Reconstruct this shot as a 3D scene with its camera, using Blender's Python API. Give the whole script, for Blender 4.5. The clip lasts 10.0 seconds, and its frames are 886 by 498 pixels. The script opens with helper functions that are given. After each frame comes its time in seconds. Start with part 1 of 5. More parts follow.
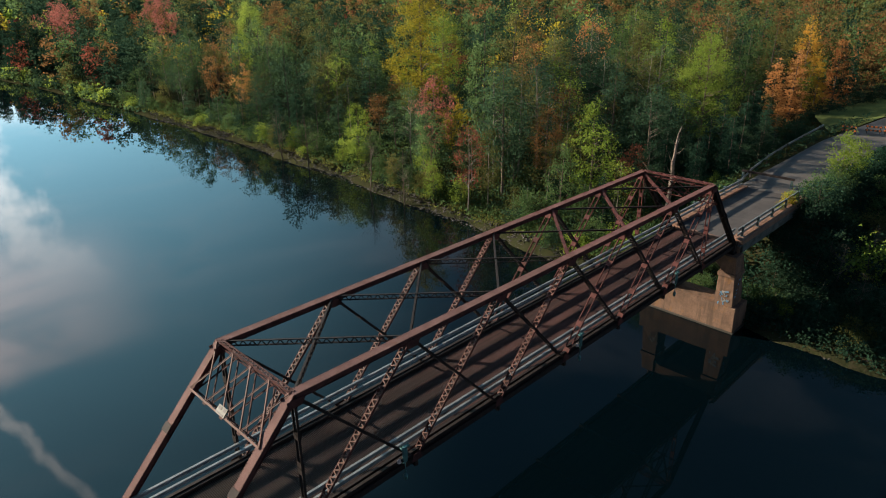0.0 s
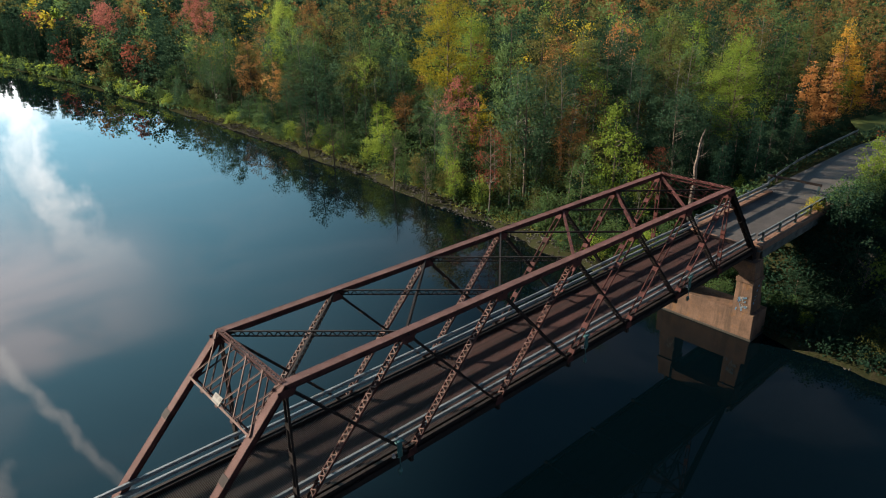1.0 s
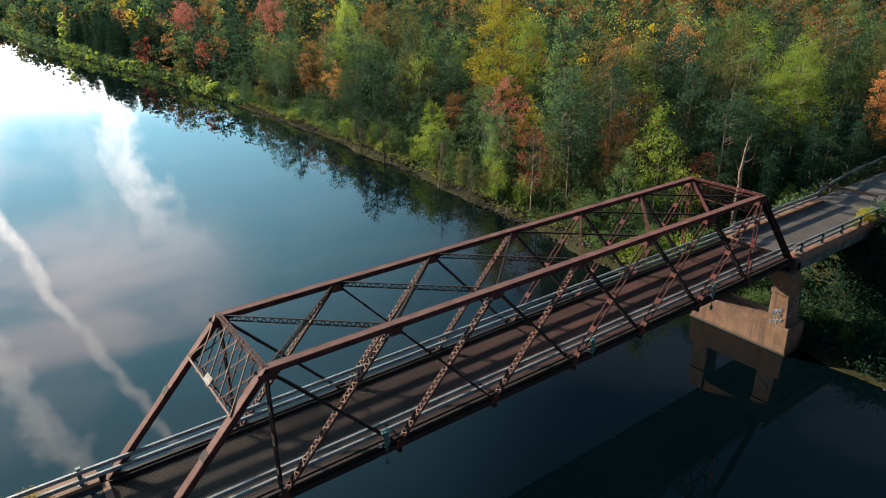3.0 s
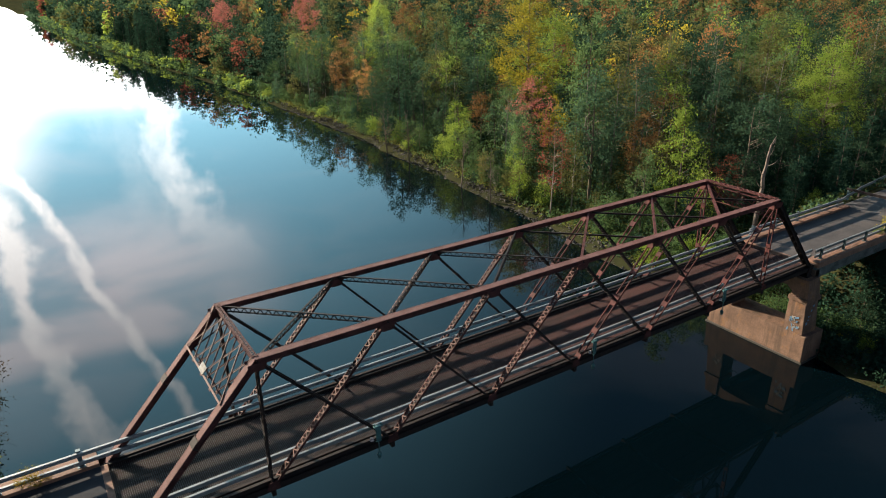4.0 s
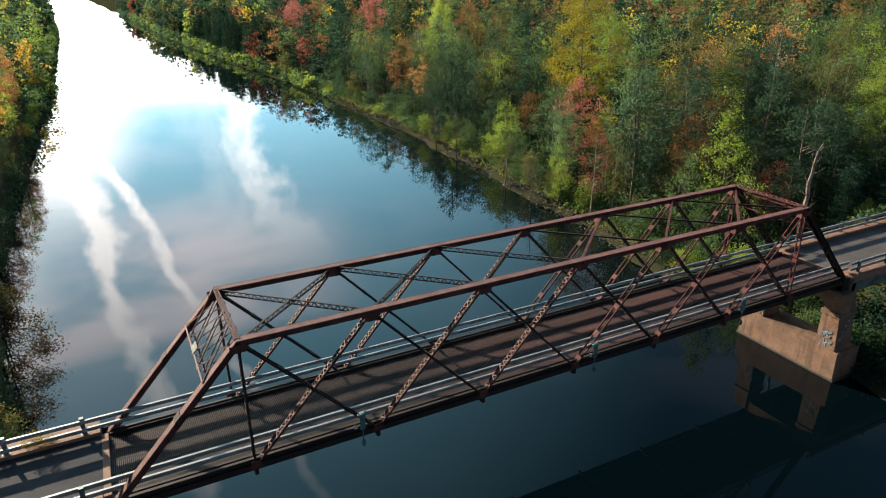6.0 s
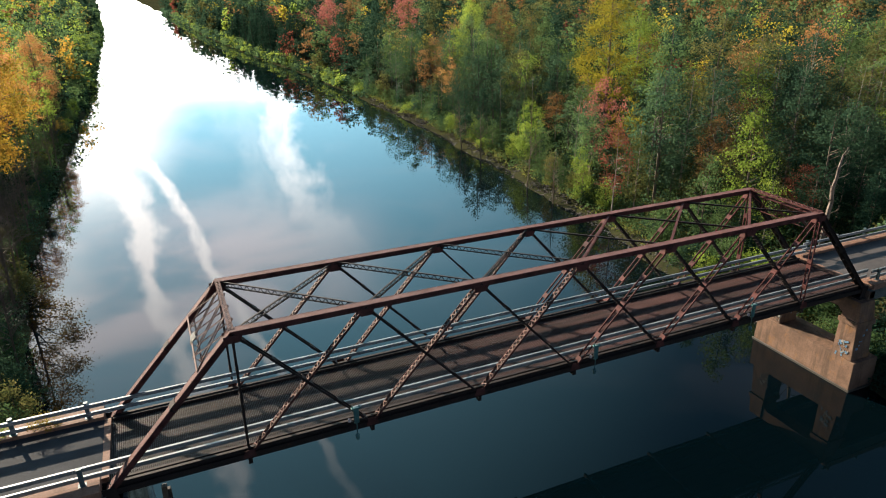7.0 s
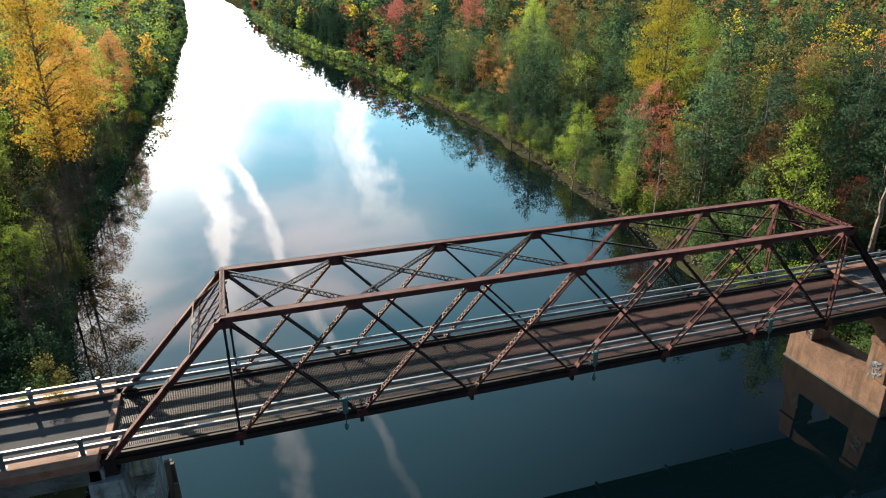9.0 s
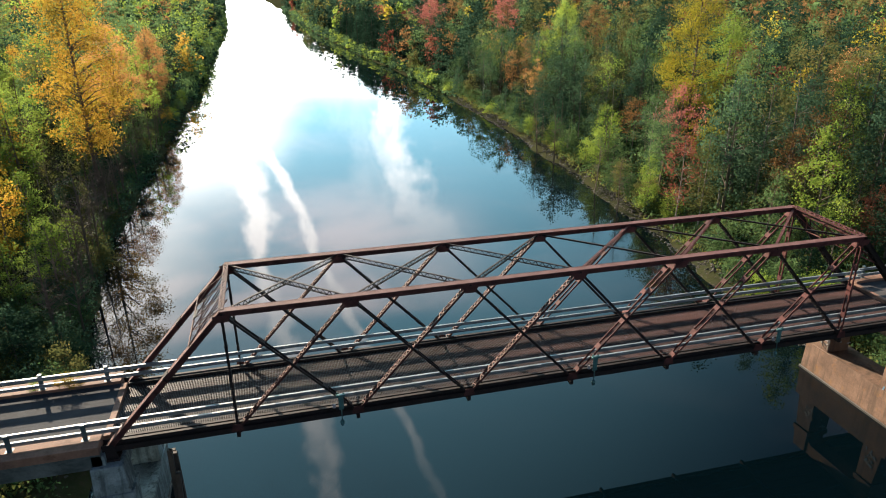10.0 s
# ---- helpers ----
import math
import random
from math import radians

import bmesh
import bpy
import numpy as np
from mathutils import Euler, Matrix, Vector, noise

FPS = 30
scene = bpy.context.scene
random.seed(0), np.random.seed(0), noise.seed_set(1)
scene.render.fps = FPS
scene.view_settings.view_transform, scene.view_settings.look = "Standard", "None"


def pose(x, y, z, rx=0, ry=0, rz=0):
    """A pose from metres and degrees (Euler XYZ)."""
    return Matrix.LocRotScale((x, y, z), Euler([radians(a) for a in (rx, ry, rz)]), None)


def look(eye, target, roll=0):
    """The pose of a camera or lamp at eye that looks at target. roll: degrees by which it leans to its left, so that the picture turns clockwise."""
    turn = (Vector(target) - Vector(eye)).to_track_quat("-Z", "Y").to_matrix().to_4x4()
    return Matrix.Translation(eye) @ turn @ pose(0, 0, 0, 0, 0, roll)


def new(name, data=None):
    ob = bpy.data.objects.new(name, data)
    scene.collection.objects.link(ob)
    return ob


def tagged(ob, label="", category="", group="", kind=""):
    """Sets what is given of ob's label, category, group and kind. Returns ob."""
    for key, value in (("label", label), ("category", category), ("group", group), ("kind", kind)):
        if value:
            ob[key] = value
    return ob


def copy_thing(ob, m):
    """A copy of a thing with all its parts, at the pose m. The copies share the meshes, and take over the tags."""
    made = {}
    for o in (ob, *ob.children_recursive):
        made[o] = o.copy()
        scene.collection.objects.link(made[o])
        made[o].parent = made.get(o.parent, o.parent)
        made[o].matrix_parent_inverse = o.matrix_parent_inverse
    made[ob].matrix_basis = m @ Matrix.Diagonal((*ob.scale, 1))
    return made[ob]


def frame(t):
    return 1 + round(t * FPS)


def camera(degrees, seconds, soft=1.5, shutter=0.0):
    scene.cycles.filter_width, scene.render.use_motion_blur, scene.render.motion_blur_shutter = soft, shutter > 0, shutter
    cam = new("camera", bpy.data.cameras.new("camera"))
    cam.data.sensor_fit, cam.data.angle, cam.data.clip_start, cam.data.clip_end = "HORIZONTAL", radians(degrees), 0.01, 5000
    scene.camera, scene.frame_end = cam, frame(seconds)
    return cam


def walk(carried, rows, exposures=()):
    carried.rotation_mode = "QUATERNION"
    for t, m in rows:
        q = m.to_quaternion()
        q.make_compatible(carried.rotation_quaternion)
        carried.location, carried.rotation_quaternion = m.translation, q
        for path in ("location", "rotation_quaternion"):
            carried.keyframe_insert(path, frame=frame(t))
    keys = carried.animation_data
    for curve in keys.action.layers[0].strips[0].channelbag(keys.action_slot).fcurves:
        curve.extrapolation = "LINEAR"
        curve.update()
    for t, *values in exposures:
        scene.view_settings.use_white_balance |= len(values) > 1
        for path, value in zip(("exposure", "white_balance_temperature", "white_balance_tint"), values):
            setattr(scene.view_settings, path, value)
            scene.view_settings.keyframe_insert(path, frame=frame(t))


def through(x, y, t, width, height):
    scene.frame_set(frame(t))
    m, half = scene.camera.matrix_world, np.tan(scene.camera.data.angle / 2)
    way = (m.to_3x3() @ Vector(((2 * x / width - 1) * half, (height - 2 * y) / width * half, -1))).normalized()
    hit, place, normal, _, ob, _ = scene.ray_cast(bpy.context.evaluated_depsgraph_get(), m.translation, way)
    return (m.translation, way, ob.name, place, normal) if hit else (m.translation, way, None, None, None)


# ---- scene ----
cam = camera(67.3, 10.0, soft=1.0)
PATH = [
    (0, (-4.809, -18.991, 20.049), (-3.506, -17.684, 19.279), -0.7),
    (0.5, (-4.333, -19.571, 19.983), (-3.064, -18.229, 19.215), -0.6),
    (1, (-3.837, -20.184, 19.911), (-2.603, -18.809, 19.145), -0.6),
    (1.5, (-3.297, -20.767, 19.88), (-2.099, -19.359, 19.115), -0.6),
    (2, (-2.718, -21.412, 19.885), (-1.56, -19.971, 19.121), -0.7),
    (2.5, (-2.104, -22.058, 19.884), (-0.986, -20.587, 19.12), -0.8),
    (4, (-0.093, -23.83, 19.771), (0.903, -22.272, 19.008), -0.7),
    (4.5, (0.637, -24.426, 19.737), (1.59, -22.841, 18.974), -0.8),
    (5, (1.38, -24.958, 19.696), (2.289, -23.348, 18.933), -0.7),
    (5.5, (2.149, -25.474, 19.676), (3.015, -23.84, 18.913), -0.7),
    (7, (4.423, -26.908, 19.554), (5.156, -25.209, 18.793), -0.7),
    (7.5, (5.265, -27.351, 19.573), (5.95, -25.634, 18.811), -0.6),
    (8, (6.073, -27.761, 19.597), (6.713, -26.026, 18.836), -0.7),
    (8.5, (6.893, -28.176, 19.603), (7.486, -26.423, 18.843), -0.6),
    (9, (7.72, -28.552, 19.637), (8.264, -26.784, 18.877), -0.7),
    (9.5, (8.544, -28.894, 19.703), (9.041, -27.112, 18.942), -0.6),
    (10, (9.341, -29.205, 19.708), (9.791, -27.41, 18.95), -0.5),
]
walk(cam, [(t, look(eye, target, roll)) for t, eye, target, roll in PATH],
     exposures=[(0, 1.16), (2.5, 1.40), (5, 1.50), (7.5, 1.64), (10, 1.77)])

# ---- world and sun ----
SUN_AZ, SUN_EL = 21.0, 17.5          # degrees left of +y, and above the horizon
sun_to = Vector((-math.sin(radians(SUN_AZ)) * math.cos(radians(SUN_EL)), math.cos(radians(SUN_AZ)) * math.cos(radians(SUN_EL)), math.sin(radians(SUN_EL))))
sun = new("sun", bpy.data.lights.new("sun", "SUN"))
sun.data.energy, sun.data.angle, sun.data.color = 5.0, radians(0.6), (1.0, 0.83, 0.64)
sun.matrix_world = look(sun_to * 100, (0, 0, 0))

world = bpy.data.worlds.new("sky")
scene.world = world
world.use_nodes = True


class Net:
    """Short hand for node trees."""

    def __init__(self, tree):
        self.tree = tree
        tree.nodes.clear()

    def add(self, kind, inputs=None, **props):
        node = self.tree.nodes.new("ShaderNode" + kind)
        for k, v in props.items():
            setattr(node, k, v)
        for k, v in (inputs or {}).items():
            if isinstance(v, bpy.types.NodeSocket):
                self.tree.links.new(v, node.inputs[k])
            else:
                node.inputs[k].default_value = v
        return node

    def math(self, op, a, b=0.0, clamp=False):
        return self.add("Math", {0: a, 1: b}, operation=op, use_clamp=clamp).outputs[0]

    def ramp(self, value, lo, hi, smooth=True):
        n = self.add("MapRange", {"Value": value, "From Min": lo, "From Max": hi}, interpolation_type="SMOOTHSTEP" if smooth else "LINEAR")
        return n.outputs["Result"]

    def mix(self, fac, a, b, blend="MIX"):
        n = self.add("Mix", {"Factor": fac}, data_type="RGBA", blend_type=blend)
        for i, v in ((6, a), (7, b)):
            if isinstance(v, bpy.types.NodeSocket):
                self.tree.links.new(v, n.inputs[i])
            else:
                n.inputs[i].default_value = (*v, 1.0) if len(v) == 3 else v
        return n.outputs[2]

    def noise(self, coord, scale, detail=4.0, rough=0.55, distort=0.0):
        ins = {"Scale": scale, "Detail": detail, "Roughness": rough, "Distortion": distort}
        if coord is not None:
            ins["Vector"] = coord
        return self.add("TexNoise", ins).outputs["Fac"]


def sky_direction(az, el):
    a, e = radians(az), radians(el)
    return Vector((-math.sin(a) * math.cos(e), math.cos(a) * math.cos(e), math.sin(e)))


def build_sky():
    n = Net(world.node_tree)
    sky = n.add("TexSky", sky_type="NISHITA", sun_disc=False, sun_elevation=radians(SUN_EL), sun_rotation=radians(-SUN_AZ), dust_density=0.7, air_density=1.0, ozone_density=2.5)
    ray = n.add("TexCoord").outputs["Generated"]
    z = n.add("SeparateXYZ", {0: ray}).outputs["Z"]
    warp = n.noise(ray, 7.0, 3.0, 0.5)
    fine = n.noise(ray, 26.0, 3.0, 0.55)
    feather = n.ramp(n.noise(n.add("Mapping", {"Vector": ray, "Scale": (1.0, 1.0, 0.35)}).outputs[0], 34.0, 5.0, 0.6, 0.8), 0.30, 0.62)
    total = None
    # vapour trails: two drawn-out bands, a shorter plume and its veil, each along a great circle
    for a, b, width, low, high, gain in (
        ((3.4, 13.0), (-0.6, 36.0), 0.020, 0.10, 0.85, 1.2),
        ((1.4, 12.6), (-12.8, 41.4), 0.0085, 0.10, 0.80, 1.1),
        ((-8.4, 6.5), (-11.6, 17.5), 0.031, 0.05, 0.41, 0.60),
        ((-6.8, 9.0), (-9.2, 18.5), 0.046, 0.17, 0.42, 0.17),
    ):
        nor = sky_direction(*a).cross(sky_direction(*b)).normalized()
        d = n.add("VectorMath", {0: ray, 1: nor}, operation="DOT_PRODUCT").outputs["Value"]
        d = n.math("ADD", d, n.math("MULTIPLY", n.math("SUBTRACT", warp, 0.5), width * 4.6))
        d = n.math("ADD", d, n.math("MULTIPLY", n.math("SUBTRACT", fine, 0.5), width * 2.6))
        band = n.math("MULTIPLY", n.ramp(n.math("ABSOLUTE", d), width * 1.35, width * 0.15), n.math("ADD", 0.55, n.math("MULTIPLY", feather, 0.45)))
        fade = n.math("ADD", 0.58, n.math("MULTIPLY", n.ramp(z, 0.46, 0.32), 0.42))
        span = n.math("MULTIPLY", n.math("MULTIPLY", n.ramp(z, low - 0.05, low + 0.05), n.ramp(z, high, high * 0.6)), fade)
        one = n.math("MULTIPLY", n.math("MULTIPLY", band, span), gain)
        total = one if total is None else n.math("MAXIMUM", total, one)
    # soft grey veil, thicker towards the sun
    near_sun = n.add("VectorMath", {0: ray, 1: sky_direction(6, 14)}, operation="DOT_PRODUCT").outputs["Value"]
    bright = n.ramp(near_sun, 0.58, 1.0)
    stretch = n.add("Mapping", {"Vector": ray, "Scale": (1.0, 1.0, 3.4)}).outputs[0]
    cloud = n.noise(stretch, 3.6, 6.0, 0.55, 0.5)
    sheet = n.math("MULTIPLY", n.ramp(z, 0.24, 0.36), n.ramp(n.math("ADD", z, n.math("MULTIPLY", n.math("SUBTRACT", warp, 0.5), 0.03)), 0.480, 0.445))
    sheet = n.math("MULTIPLY", sheet, n.math("MULTIPLY", n.ramp(n.add("VectorMath", {0: ray, 1: sky_direction(8, 23)}, operation="DOT_PRODUCT").outputs["Value"], 0.89, 0.985), n.math("ADD", 0.22, n.math("MULTIPLY", n.ramp(cloud, 0.36, 0.60), 0.62))))
    thin = n.math("MULTIPLY", n.ramp(cloud, 0.44, 0.68), n.math("MULTIPLY", n.ramp(z, 0.66, 0.40), n.math("ADD", 0.05, n.math("MULTIPLY", n.ramp(near_sun, 0.84, 0.97), 0.22))))
    veil = n.math("MAXIMUM", sheet, thin)
    # the bright haze low over the river and below the sun
    toward = n.add("VectorMath", {0: ray, 1: sky_direction(16.0, 9.5)}, operation="DOT_PRODUCT").outputs["Value"]
    rag = n.math("MULTIPLY", n.math("SUBTRACT", warp, 0.5), 0.02)
    low = n.math("MULTIPLY", n.ramp(n.math("ADD", z, rag), 0.185, 0.085), n.ramp(near_sun, 0.84, 0.96))
    beside = n.math("MULTIPLY", n.ramp(n.math("ADD", toward, rag), 0.946, 0.990), n.ramp(z, 0.36, 0.20))
    glow = n.math("SUBTRACT", n.math("ADD", low, beside), n.math("MULTIPLY", low, beside), True)
    # the bright ring of haze round the sun itself
    halo = n.ramp(n.add("VectorMath", {0: ray, 1: sky_direction(SUN_AZ, SUN_EL)}, operation="DOT_PRODUCT").outputs["Value"], 0.962, 0.994)
    glow = n.math("MAXIMUM", glow, n.math("MULTIPLY", halo, n.math("ADD", 0.30, n.math("MULTIPLY", cloud, 0.8)), True))
    clear = n.mix(1.0, sky.outputs[0], (1.55, 1.78, 1.98), "MULTIPLY")
    hazy = n.mix(bright, clear, (21.0, 47.0, 58.0), "ADD")
    hazy = n.mix(veil, hazy, (108.0, 102.0, 106.0))
    white = n.mix(total, hazy, (145.0, 142.0, 139.0))
    final = n.mix(glow, white, (165.0, 162.0, 157.0))
    back = n.add("Background", {"Color": final, "Strength": 0.0138})
    n.tree.links.new(back.outputs[0], n.add("OutputWorld").inputs[0])


build_sky()

# ---- materials ----
MATS = {}


def surface(name, base, rough=0.6, metal=0.0, dark=None, light=None, scale=3.0, grain=40.0, bump=0.15, spec=0.4, rust=None, rust_at=(0.55, 0.7), per_object=0.0, per_island=0.0, streak=None, streak_to=(0.1, 0.1, 0.1, 1), streak_at=(0.5, 0.72), streak_mix=0.7, along=None):
    """A procedural surface: broad stains, fine grain, relief, and optional patches of another colour."""
    m = bpy.data.materials.new(name)
    m.use_nodes = True
    n = Net(m.node_tree)
    co = n.add("TexCoord").outputs["Object"]
    broad = n.noise(co, scale, 6.0, 0.6)
    fine = n.noise(co, grain, 4.0, 0.6)
    dark = dark or tuple(c * 0.62 for c in base)
    light = light or tuple(min(1, c * 1.3) for c in base)
    col = n.mix(n.ramp(broad, 0.3, 0.7), dark, light)
    col = n.mix(0.5, col, (*base, 1))
    col = n.mix(n.math("MULTIPLY", n.ramp(fine, 0.35, 0.75), 0.35), col, dark)
    if rust:
        col = n.mix(n.ramp(n.noise(co, scale * 1.7, 8.0, 0.7), *rust_at), col, rust)
    if streak:
        run = n.noise(n.add("Mapping", {"Vector": co, "Scale": streak}).outputs[0], 1.0, 6.0, 0.62)
        col = n.mix(n.math("MULTIPLY", n.ramp(run, *streak_at), streak_mix), col, streak_to)
    if along:
        f = n.ramp(n.math("ADD", n.add("SeparateXYZ", {0: co}).outputs["X"], n.math("MULTIPLY", broad, 8.0)), along[0], along[1])
        col = n.mix(1.0, col, n.mix(f, along[2], along[3]), "MULTIPLY")
    if per_object:
        r = n.add("ObjectInfo").outputs["Random"]
        col = n.mix(1.0, col, n.add("CombineColor", {i: n.math("ADD", n.math("MULTIPLY", r, per_object), 1 - per_object / 2) for i in range(3)}).outputs[0], "MULTIPLY")
    if per_island:
        r = n.add("NewGeometry").outputs["Random Per Island"]
        col = n.mix(1.0, col, n.add("CombineColor", {i: n.math("ADD", n.math("MULTIPLY", r, per_island), 1 - per_island / 2) for i in range(3)}).outputs[0], "MULTIPLY")
    rg = n.math("ADD", n.math("MULTIPLY", fine, 0.2), rough - 0.1, True)
    b = n.add("Bump", {"Strength": bump, "Distance": 0.02, "Height": n.math("ADD", fine, n.math("MULTIPLY", broad, 0.6))})
    p = n.add("BsdfPrincipled", {"Base Color": col, "Roughness": rg, "Metallic": metal, "Normal": b.outputs[0], "Specular IOR Level": spec})
    n.tree.links.new(p.outputs[0], n.add("OutputMaterial").inputs[0])
    MATS[name] = m
    return m


# lighter copy of painted_steel: sunlit look of the lacing is in its colour
surface("sunlit_steel", (0.125, 0.058, 0.047), 0.7, 0.0, spec=0.25, along=(18, 40, (1.0, 1.0, 1.0), (1.15, 0.85, 0.88)), dark=(0.055, 0.027, 0.023), light=(0.19, 0.098, 0.078), rust=(0.08, 0.035, 0.025, 1), rust_at=(0.55, 0.7), scale=1.3, grain=20)
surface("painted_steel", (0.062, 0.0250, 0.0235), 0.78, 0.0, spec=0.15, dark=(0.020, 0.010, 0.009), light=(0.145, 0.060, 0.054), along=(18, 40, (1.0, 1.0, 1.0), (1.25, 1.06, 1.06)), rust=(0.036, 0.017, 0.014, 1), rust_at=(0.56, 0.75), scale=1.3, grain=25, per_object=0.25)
# cover plates lighter than the sides: sunlit tops put into the colour
surface("worn_sunlit_cover", (0.148, 0.082, 0.076), 0.78, 0.0, along=(18, 40, (1.0, 1.0, 1.0), (1.08, 0.95, 0.97)), spec=0.12, dark=(0.075, 0.038, 0.034), light=(0.215, 0.128, 0.116), rust=(0.125, 0.060, 0.044, 1), rust_at=(0.55, 0.7), scale=0.9, grain=20, bump=0.3)
# plain dark members, and ones whose shade is put into the colour
surface("dark_and_shaded_steel", (0.020, 0.015, 0.0145), 0.75, 0.0, spec=0.2, rust=(0.038, 0.020, 0.016, 1), scale=1.5)
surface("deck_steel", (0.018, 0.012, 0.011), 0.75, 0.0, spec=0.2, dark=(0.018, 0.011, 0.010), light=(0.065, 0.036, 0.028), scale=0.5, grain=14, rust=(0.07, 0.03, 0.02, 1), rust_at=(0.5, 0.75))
surface("deck_bar", (0.034, 0.0205, 0.0195), 0.6, 0.0, spec=0.35, dark=(0.011, 0.008, 0.008), light=(0.047, 0.028, 0.027), scale=0.3, grain=10, streak=(0.10, 2.6, 1.0), streak_to=(0.010, 0.008, 0.0085, 1), streak_at=(0.44, 0.62), streak_mix=0.8, rust=(0.042, 0.02, 0.017, 1), rust_at=(0.55, 0.8), along=(14, 34, (0.92, 0.90, 0.94), (1.75, 1.32, 1.32)))
surface("galvanised", (0.19, 0.21, 0.22), 0.5, 0.25, dark=(0.085, 0.10, 0.106), light=(0.28, 0.30, 0.31), rust=(0.22, 0.15, 0.11, 1), rust_at=(0.66, 0.8), scale=1.2, grain=12)
surface("rail_post", (0.07, 0.115, 0.125), 0.55, 0.3, rust=(0.2, 0.1, 0.06, 1))
surface("concrete", (0.160, 0.098, 0.066), 0.9, 0.0, spec=0.2, dark=(0.075, 0.052, 0.04), light=(0.25, 0.160, 0.112), scale=0.8, grain=9, bump=0.7, streak=(1.8, 1.8, 0.22), streak_to=(0.075, 0.052, 0.038, 1), streak_at=(0.48, 0.66), streak_mix=0.7, rust=(0.21, 0.115, 0.055, 1), rust_at=(0.52, 0.7))
surface("wet_concrete", (0.05, 0.045, 0.036), 0.5, 0.0, scale=0.8, grain=9, bump=0.4)
# dark blue-grey: the shade on the fascias is put into their colour
surface("shaded_fascia_concrete", (0.095, 0.115, 0.112), 0.9, 0.0, spec=0.2, streak=(0.5, 2.2, 1.2), streak_to=(0.03, 0.038, 0.037, 1), streak_at=(0.46, 0.66), dark=(0.045, 0.060, 0.058), light=(0.17, 0.19, 0.185), scale=0.7, grain=9, bump=0.45)
# moss stains, and bluish skylight put into the pale teal colour
surface("mossy_skylit_concrete", (0.215, 0.265, 0.265), 0.9, 0.0, spec=0.2, streak=(2.6, 2.6, 0.25), streak_to=(0.05, 0.066, 0.066, 1), streak_at=(0.47, 0.64), dark=(0.075, 0.100, 0.100), light=(0.38, 0.44, 0.44), scale=0.9, grain=9, bump=0.45, rust=(0.075, 0.088, 0.075, 1))
surface("kerb_concrete", (0.225, 0.125, 0.085), 0.85, 0.0, streak=(0.6, 3.0, 1.2), streak_to=(0.07, 0.045, 0.035, 1), scale=0.9, grain=10, bump=0.35, rust=(0.13, 0.065, 0.04, 1), rust_at=(0.5, 0.7))
surface("road_concrete", (0.036, 0.042, 0.050), 0.85, 0.0, streak=(0.12, 1.4, 1.0), streak_to=(0.022, 0.024, 0.027, 1), spec=0.08, dark=(0.027, 0.03, 0.034), light=(0.068, 0.07, 0.074), scale=0.35, grain=12, bump=0.2)
# lighter than road_concrete: sunlit patches on the right span put into colour
surface("sunlit_roadway", (0.080, 0.073, 0.072), 0.85, 0.0, spec=0.2, streak=(0.12, 1.4, 1.0), streak_to=(0.04, 0.04, 0.042, 1), dark=(0.042, 0.041, 0.043), light=(0.12, 0.108, 0.103), scale=0.5, grain=10, bump=0.25, rust=(0.05, 0.046, 0.042, 1), rust_at=(0.58, 0.7))
surface("far_road", (0.10, 0.092, 0.088), 0.85, 0.0, scale=0.2, grain=5, bump=0.2)
surface("rock", (0.055, 0.050, 0.045), 0.85, 0.0, scale=1.0, grain=6, bump=0.5, per_island=0.8)
surface("timber", (0.05, 0.042, 0.036), 0.8, 0.0, scale=2.0, grain=16, bump=0.4)
surface("sign_white", (0.050, 0.058, 0.050), 0.5, 0.0, scale=2.0)
surface("sign_black", (0.03, 0.03, 0.03), 0.6)
surface("bark", (0.10, 0.078, 0.06), 0.9, 0.0, scale=2.0, grain=14, bump=0.6, per_object=0.5)
surface("dead_wood", (0.21, 0.17, 0.14), 0.9, 0.0, dark=(0.09, 0.07, 0.055), light=(0.32, 0.26, 0.215), scale=1.6, grain=10, bump=0.8, rust=(0.08, 0.06, 0.047, 1), rust_at=(0.48, 0.62))
surface("pale_bark", (0.20, 0.175, 0.15), 0.85, 0.0, scale=2.5, grain=14, bump=0.4, per_object=0.3)
surface("copper_green", (0.06, 0.16, 0.16), 0.6, 0.2, scale=3.0)
surface("lawn_grass", (0.085, 0.115, 0.03), 0.95, 0.0, dark=(0.045, 0.065, 0.018), light=(0.135, 0.150, 0.05), scale=0.35, grain=3.0, bump=0.5, spec=0.1)
surface("lamp_glass", (0.5, 0.4, 0.38), 0.3)
surface("orange_paint", (0.65, 0.16, 0.04), 0.6)
surface("graffiti_blue", (0.10, 0.20, 0.30), 0.6)
surface("graffiti_white", (0.24, 0.23, 0.21), 0.6)


def ground_material():
    m = bpy.data.materials.new("forest_floor")
    m.use_nodes = True
    n = Net(m.node_tree)
    co = n.add("TexCoord").outputs["Object"]
    a = n.noise(co, 0.12, 6, 0.6)
    f = n.noise(co, 2.5, 6, 0.65)
    col = n.mix(n.ramp(a, 0.35, 0.65), (0.024, 0.028, 0.014), (0.042, 0.046, 0.020))
    col = n.mix(n.ramp(f, 0.45, 0.75), col, (0.050, 0.040, 0.028))
    b = n.add("Bump", {"Strength": 0.6, "Distance": 0.2, "Height": f})
    p = n.add("BsdfPrincipled", {"Base Color": col, "Roughness": 0.95, "Normal": b.outputs[0], "Specular IOR Level": 0.0})
    n.tree.links.new(p.outputs[0], n.add("OutputMaterial").inputs[0])
    MATS["forest_floor"] = m


